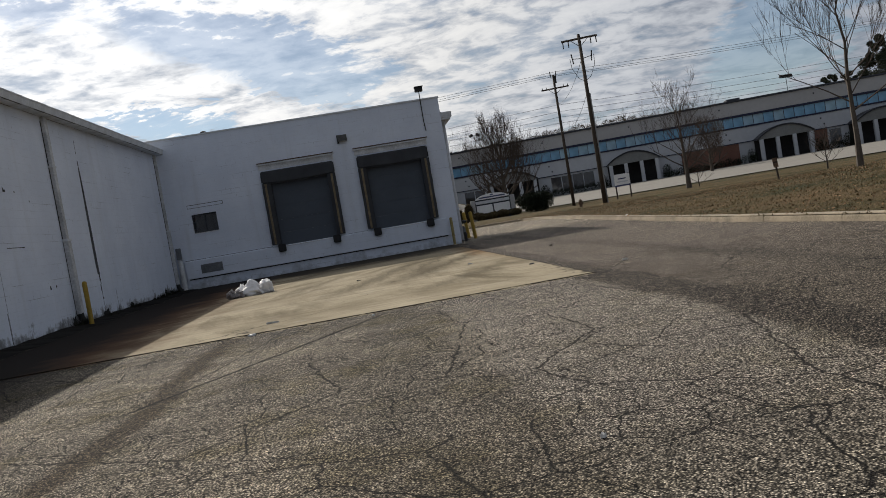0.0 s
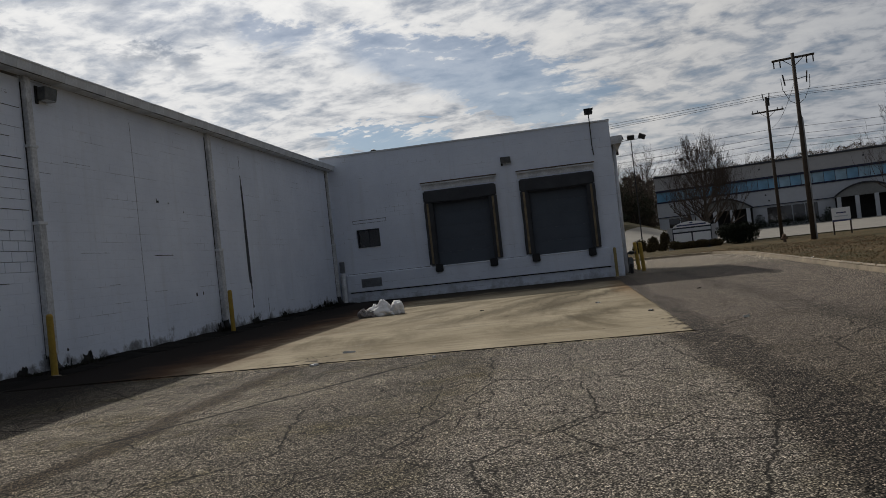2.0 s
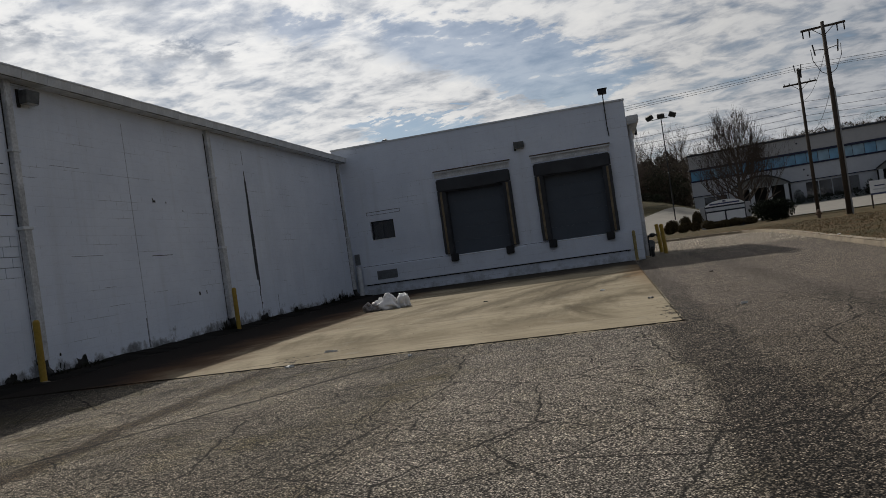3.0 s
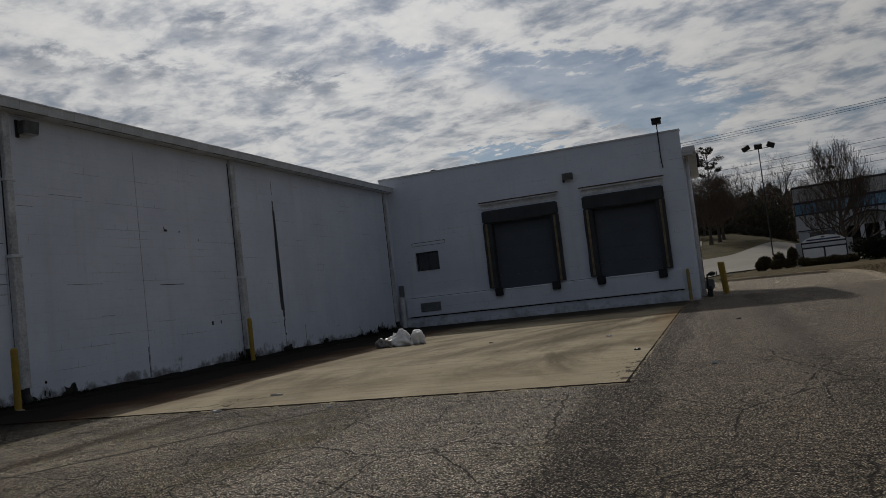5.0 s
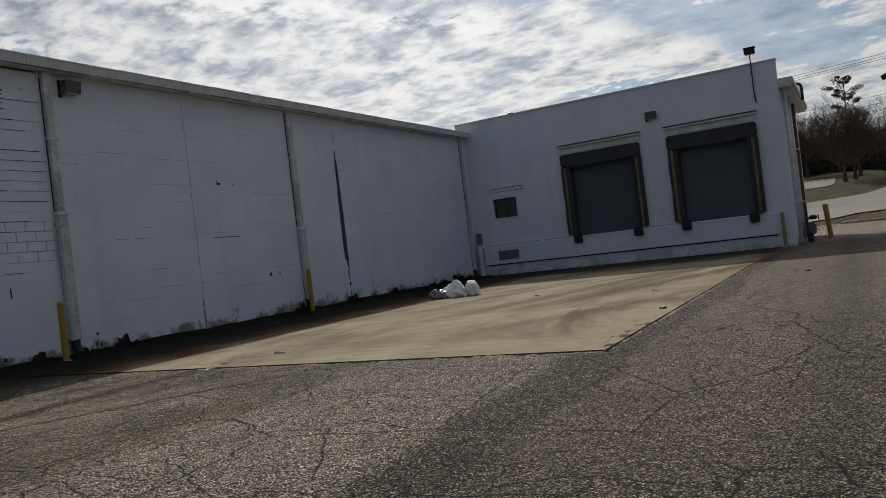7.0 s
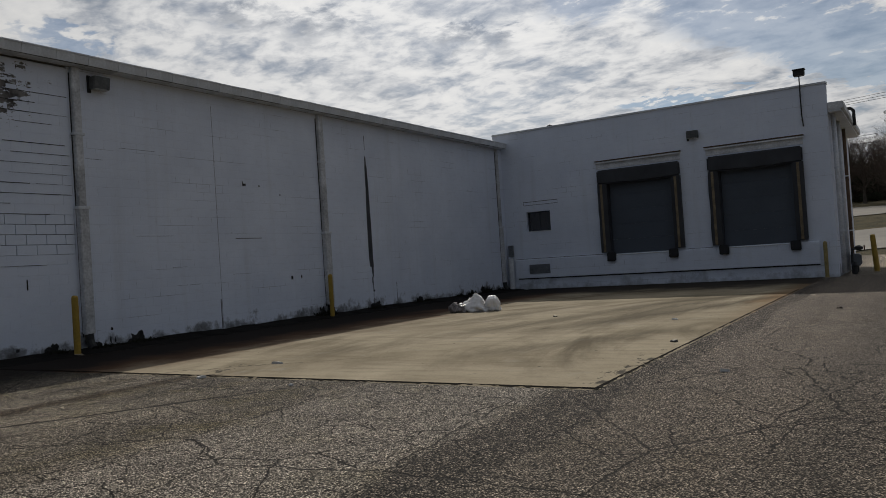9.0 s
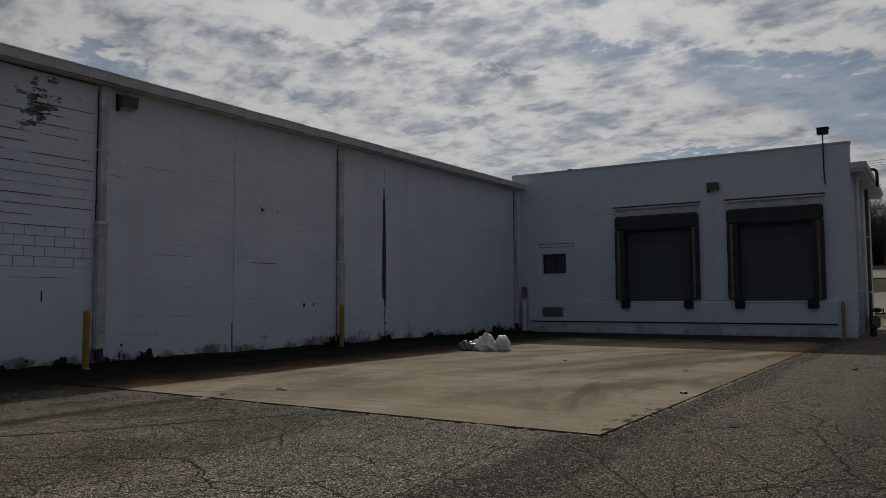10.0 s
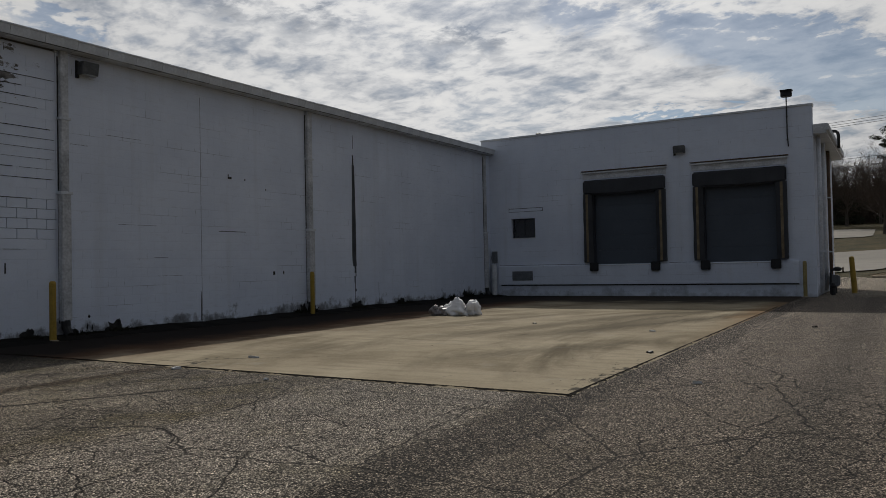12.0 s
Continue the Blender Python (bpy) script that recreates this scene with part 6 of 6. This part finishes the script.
def yard_sign():
    t = thing("yard_sign", "white two-post yard sign with dark lettering", "sign", at=(34.6, 43.2, 0.1))
    t.scale = (1.3, 1.3, 1.3)
    t.rotation_euler = (0, 0, radians(-10))
    for x in (-0.52, 0.58):
        part("post", bbox(x - 0.05, x + 0.05, -0.05, 0.05, -0.2, 1.85, 0.008, 1), M_POLE, t, "dark timber post")
    part("board", bbox(-0.58, 0.62, -0.08, -0.05, 0.85, 1.82, 0.008, 1), M_SIGNWHITE, t)
    part("text_bar", bbox(-0.30, 0.32, -0.09, -0.08, 1.42, 1.50, 0), M_SIGNTEXT, t)
    part("text_bar", bbox(-0.42, 0.44, -0.09, -0.08, 1.18, 1.26, 0), M_METAL, t)
    part("text_bar", bbox(-0.58, 0.62, -0.09, -0.08, 0.85, 0.97, 0), M_SIGNTEXT, t)


def stake_sign():
    t = thing("stake_sign", "small orange-red sign on a leaning timber stake", "sign", at=(29.7, 4.9, 0.34))
    t.rotation_euler = (0, radians(-4), radians(-25))
    part("stake", bbox(-0.045, 0.045, -0.03, 0.03, -0.2, 0.95, 0.006, 1), M_POLE, t)
    part("board", bbox(-0.12, 0.12, -0.06, -0.03, 0.55, 1.05, 0.006, 1), M_RUST, t)
    part("text_bar", bbox(-0.12, 0.12, -0.068, -0.06, 0.78, 0.86, 0), M_POLE, t)


monument_sign()
yard_sign()
stake_sign()
x, y = at_bearing(C0, 15.9, 63)
h = thing("hydrant", "rusty dark fire hydrant on the verge", "hydrant", at=(x, y, land(x, y) + 0.05))
part("barrel", tube(bmesh.new(), [(0, 0, -0.1), (0, 0, 0.55), (0, 0, 0.62), (0, 0, 0.75), (0, 0, 0.82)], [0.13, 0.13, 0.16, 0.12, 0.04], 12), M_RUST, h)
part("nozzle", tube(bmesh.new(), [(-0.22, 0, 0.5), (0.22, 0, 0.5)], 0.07, 8), M_RUST, h)

# ---------------------------------------------------------------- planting
x, y = at_bearing(C45, 10.3, 84)
shrub(x, y, 0.0, 4.8, 2.5, 41, "big dark rounded evergreen shrub beside the sign", 8500, 0.13, d=3.4)
for k, (az, d, w, h2) in enumerate(((3.5, 90, 1.5, 1.85), (4.4, 90, 1.5, 1.95), (5.25, 91, 1.5, 2.5), (3.15, 87, 1.0, 1.25), (4.2, 87, 1.4, 1.2), (5.0, 87, 1.1, 1.2),
                                     (6.0, 89, 1.9, 1.15), (6.9, 89, 1.8, 0.95), (7.8, 89, 1.9, 1.0), (8.7, 89, 1.7, 0.95))):
    x, y = at_bearing(C45, az, d)
    shrub(x, y, -0.1, w, h2, 60 + k, "low brown clipped shrub in the sign bed", 4200, 0.10, "sign bed shrubs", leaves=M_HEDGE)

x, y = at_bearing(C0, 23.6, 68)
bare_tree(x, y, 0.1, 8.3, 101, "young bare street tree on the verge", 0.21, 0.22, 20, 3, 0.45, 0.38, reach=0.40)
x2, y2 = at_bearing(C0, 24.3, 68)
bare_tree(x2, y2, 0.1, 2.8, 102, "small bare sapling beside the street tree", 0.05, 0.05, 12, 2, 0.5, 0.3, reach=0.5)
x, y = at_bearing(C0, 34.4, 43)
bare_tree(x, y, 0.2, 11.6, 103, "bare street tree with rising limbs on the verge", 0.15, 0.30, 20, 3, 0.36, 0.50, reach=0.36, kids=(3, 5))
x, y = at_bearing(C0, 32.5, 52)
bare_tree(x, y, 0.2, 2.3, 104, "small reddish bare shrub on the verge", 0.06, 0.15, 16, 2, 0.5, 0.35, reach=0.5)
x, y = at_bearing(C45, 8.5, 100)
bare_tree(x, y, land(x, y), 12.0, 105, "dense vase-shaped bare tree behind the sign", 0.36, 0.10, 40, 3, 0.36, 0.50, kids=(5, 6), reach=0.40)
x, y = at_bearing(C0, 25.3, 170)
bare_tree(x, y, land(x, y), 10.5, 106, "dense bare tree before the offices", 0.35, 0.10, 34, 3, 0.5, 0.3, kids=(4, 6), reach=0.42)
for k, (az, d, hh) in enumerate(((-0.4, 153, 11.6), (0.2, 157, 11.2), (0.5, 167, 11.0), (-2.6, 185, 12.0), (-4.3, 188, 13))):
    x, y = at_bearing(C65, az, d)
    bare_tree(x, y, land(x, y), hh, 120 + k, "twiggy brown bare tree on the grassy rise", 0.34, 0.22, 30, 3, 0.5, 0.16, "trees on the rise", (5, 6), 0.47, twig=M_REDTWIG)
for k, (az, d, top) in enumerate(((-5.6, 205, 0.15), (-3.4, 200, 0.132), (-1.6, 215, 0.118), (-0.7, 190, 0.126), (2.2, 222, 0.118), (4.6, 224, 0.12), (6.9, 240, 0.112))):
    x, y = at_bearing(C65, az, d)
    z = land(x, y)
    bare_tree(x, y, z, top * d + 1.3 - z, 140 + k, "tall bare tree rising out of the woods", 0.3, 0.4, 16, 3, 0.45, 0.35, "tall trees in the woods", (3, 4), 0.3)
x, y = at_bearing(C65, 0.1, 195)
pine_tree(x, y, land(x, y), 0.146 * 195 + 1.2 - land(x, y), 150, "tall thin pine with sparse needle clumps", 0.60, 0.20, 480, whorls=15, ragged=True)
x, y = at_bearing(C0, 36.2, 250)
pine_tree(x, y, 6, 0.113 * 250 - 4.7, 151, "broad dark pine behind the offices", 0.45, 0.30, 1100)
for k, (az, d, top) in enumerate(((33.4, 280, 0.084), (34.6, 290, 0.082), (37.8, 280, 0.10), (40, 280, 0.1))):
    x, y = at_bearing(C0, az, d)
    pine_tree(x, y, 6, top * d - 4.7, 160 + k, "dark pine behind the offices", 0.3, 0.3, 700, "pines behind the offices")


def woods():
    rng = random.Random(77)
    limbs, verts, faces = [], [], []
    for _ in range(230):
        az = rng.uniform(-16, 24)
        d = rng.uniform(205, 290) if az < 5.5 else rng.uniform(285, 340)
        x, y = at_bearing(C65, az, d)
        z = land(x, y)
        h = (rng.uniform(0.082, 0.108) if az < 5.5 else rng.uniform(0.070, 0.088)) * d + 1.2 - z
        p = Vector((x, y, z))
        q = p + Vector((rng.uniform(-0.6, 0.6), rng.uniform(-0.6, 0.6), h * 0.85))
        limbs.append(([p, (p + q) / 2, q], [0.27, 0.19, 0.05], 3))
        for k in range(9):
            f = rng.uniform(0.3, 1.0)
            a = rng.uniform(0, 6.28)
            branches(rng, p + (q - p) * f, Vector((math.cos(a), math.sin(a), 1.1)).normalized(), h * rng.uniform(0.14, 0.26), 0.075, 2, limbs, 0.45, 0.35, (3, 4))
    for _ in range(120000):
        az = rng.uniform(-17, 24)
        d = rng.uniform(198, 250) if az < 5.2 else rng.uniform(285, 320)
        x, y = at_bearing(C65, az, d)
        z = land(x, y)
        cap = (0.082 + 0.020 * noise.noise(Vector((az * 0.9, 0, 3))) + 0.012 * noise.noise(Vector((az * 3.1, 5, 3)))) * d + 1.2 - z
        if az > 5.2:
            cap = (0.079 + 0.006 * smooth01(9, 14, az) * smooth01(23, 19, az) + 0.007 * noise.noise(Vector((az * 1.3, 0, 8))) + 0.003 * noise.noise(Vector((az * 5, 0, 8)))) * d + 1.2 - z
        hgt = cap * rng.random() ** 1.25
        s = rng.uniform(0.3, 0.95)
        a = Vector((rng.uniform(-0.7, 0.7), rng.uniform(-0.7, 0.7), rng.uniform(0.0, 1))).normalized()
        b = a.orthogonal().normalized() * 0.36
        c = Vector((x, y, z + hgt))
        k = len(verts)
        verts += [tuple(c - a * s), tuple(c + b * s * 0.5), tuple(c + a * s), tuple(c - b * s * 0.5)]
        faces.append((k, k + 1, k + 2, k + 3))
    w = tagged(new("woods", tubes_mesh("woods", limbs, M_TWIG)), "bare brown winter woods on the rise", "woods", kind="stuff")
    tagged(raw("undergrowth", verts, faces, M_BRUSH), "dark tangled undergrowth filling the woods", "undergrowth", kind="stuff")
    verts, faces = [], []
    for _ in range(42):
        az = rng.choice((rng.uniform(-14, -1.6), rng.uniform(-8, -1.6), rng.uniform(-8, -1.6), rng.uniform(2.4, 4.6)))
        d = rng.uniform(196, 215)
        x, y = at_bearing(C65, az, d)
        z = land(x, y)
        leaf_cloud(rng, (x, y, z + rng.uniform(1.5, 8.5)), (3.2, 3.2, rng.uniform(2.4, 4.8)), 900, 0.2, verts, faces)
    for _ in range(40):
        az = rng.uniform(-14, 3)
        x, y = at_bearing(C65, az, 192)
        leaf_cloud(rng, (x, y, land(x, y) + 0.9), (1.6, 1.6, 1.1), 160, 0.28, verts, faces)
    tagged(raw("evergreens", verts, faces, M_PINE), "dark evergreen bushes at the edge of the woods", "bushes", kind="stuff")


woods()


# ---------------------------------------------------------------- verge litter and yard litter
def scatter():
    rng = random.Random(5)
    verge = bpy.data.objects["verge"]
    me = verge.data
    verts, faces, lv, lf = [], [], [], []
    polys = [p for p in me.polygons if p.center.y > -24 and p.center.y < 24 and p.center.x < 40]
    areas = np.cumsum([p.area for p in polys])
    for _ in range(42000):
        p = polys[int(np.searchsorted(areas, rng.random() * areas[-1]))]
        a, b, c, d = [me.vertices[i].co for i in p.vertices]
        s, t = rng.random(), rng.random()
        q = a * (1 - s) * (1 - t) + b * s * (1 - t) + c * s * t + d * (1 - s) * t
        if rng.random() < 0.72:
            h, w = rng.uniform(0.02, 0.07), rng.uniform(0.008, 0.022)
            an = rng.uniform(0, 6.28)
            o = Vector((math.cos(an) * w, math.sin(an) * w, 0))
            tip = Vector((rng.uniform(-0.06, 0.06), rng.uniform(-0.06, 0.06), h))
            k = len(verts)
            verts += [tuple(q - o), tuple(q + o), tuple(q + tip)]
            faces.append((k, k + 1, k + 2))
        else:
            s = rng.uniform(0.02, 0.045)
            u = Vector((rng.uniform(-1, 1), rng.uniform(-1, 1), rng.uniform(-0.3, 0.3))).normalized() * s
            v = Vector((-u.y, u.x, rng.uniform(-0.02, 0.03))) * 0.6
            e = q + Vector((0, 0, 0.03))
            k = len(lv)
            lv += [tuple(e - u), tuple(e + v), tuple(e + u), tuple(e - v)]
            lf.append((k, k + 1, k + 2, k + 3))
    tagged(raw("grass_blades", verts, faces, M_BLADE), "dry winter grass blades on the verge", "grass", kind="stuff")
    tagged(raw("fallen_leaves", lv, lf, M_LEAF), "brown fallen leaves on the verge", "leaves", kind="stuff")


scatter()


def litter(x, y, w, d, seed, material, label, z=0.004):
    rng = random.Random(seed)
    bm = bmesh.new()
    n = 9
    ring = []
    for k in range(n):
        a = 2 * math.pi * k / n
        r = rng.uniform(0.35, 1.0)
        ring.append((w / 2 * r * math.cos(a), d / 2 * r * math.sin(a)))
    top = [bm.verts.new((p[0] * 0.9, p[1] * 0.9, 0.012 + rng.uniform(0, 0.02))) for p in ring]
    low = [bm.verts.new((p[0], p[1], 0.0)) for p in ring]
    bm.faces.new(top)
    for k in range(n):
        bm.faces.new((low[k], low[(k + 1) % n], top[(k + 1) % n], top[k]))
    ob = solid("litter", bm, material, label, "litter")
    ob.location = (x, y, z)


litter(6.17, -21.28, 0.20, 0.13, 1, M_LITTER, "pale chip of broken concrete at the apron edge")
litter(6.33, -20.02, 0.26, 0.035, 2, M_LITTER, "pale flake of concrete on the apron", 0.014)
litter(8.05, -21.55, 0.07, 0.06, 8, M_LITTER, "small white chip on the asphalt by the apron")
litter(11.44, -17.5, 0.17, 0.12, 3, M_BLACK, "small dark scrap on the apron edge", 0.014)
litter(7.73, -13.1, 0.16, 0.05, 9, M_BLACK, "thin dark scrap on the apron", 0.014)
litter(10.57, -14.2, 0.16, 0.05, 10, M_LITTER, "pale scrap of paper on the apron", 0.014)
litter(13.1, -12.4, 0.15, 0.06, 11, M_BLACK, "small dark scrap on the asphalt")
litter(12.61, -19.9, 0.17, 0.06, 4, M_LITTER, "small pale scrap on the asphalt")
litter(18.05, -4.6, 0.14, 0.10, 5, M_LITTER, "small white scrap lying on the kerb", 0.155)
litter(9.25, -29.2, 0.05, 0.035, 6, M_LITTER, "tiny pale pebble on the asphalt")
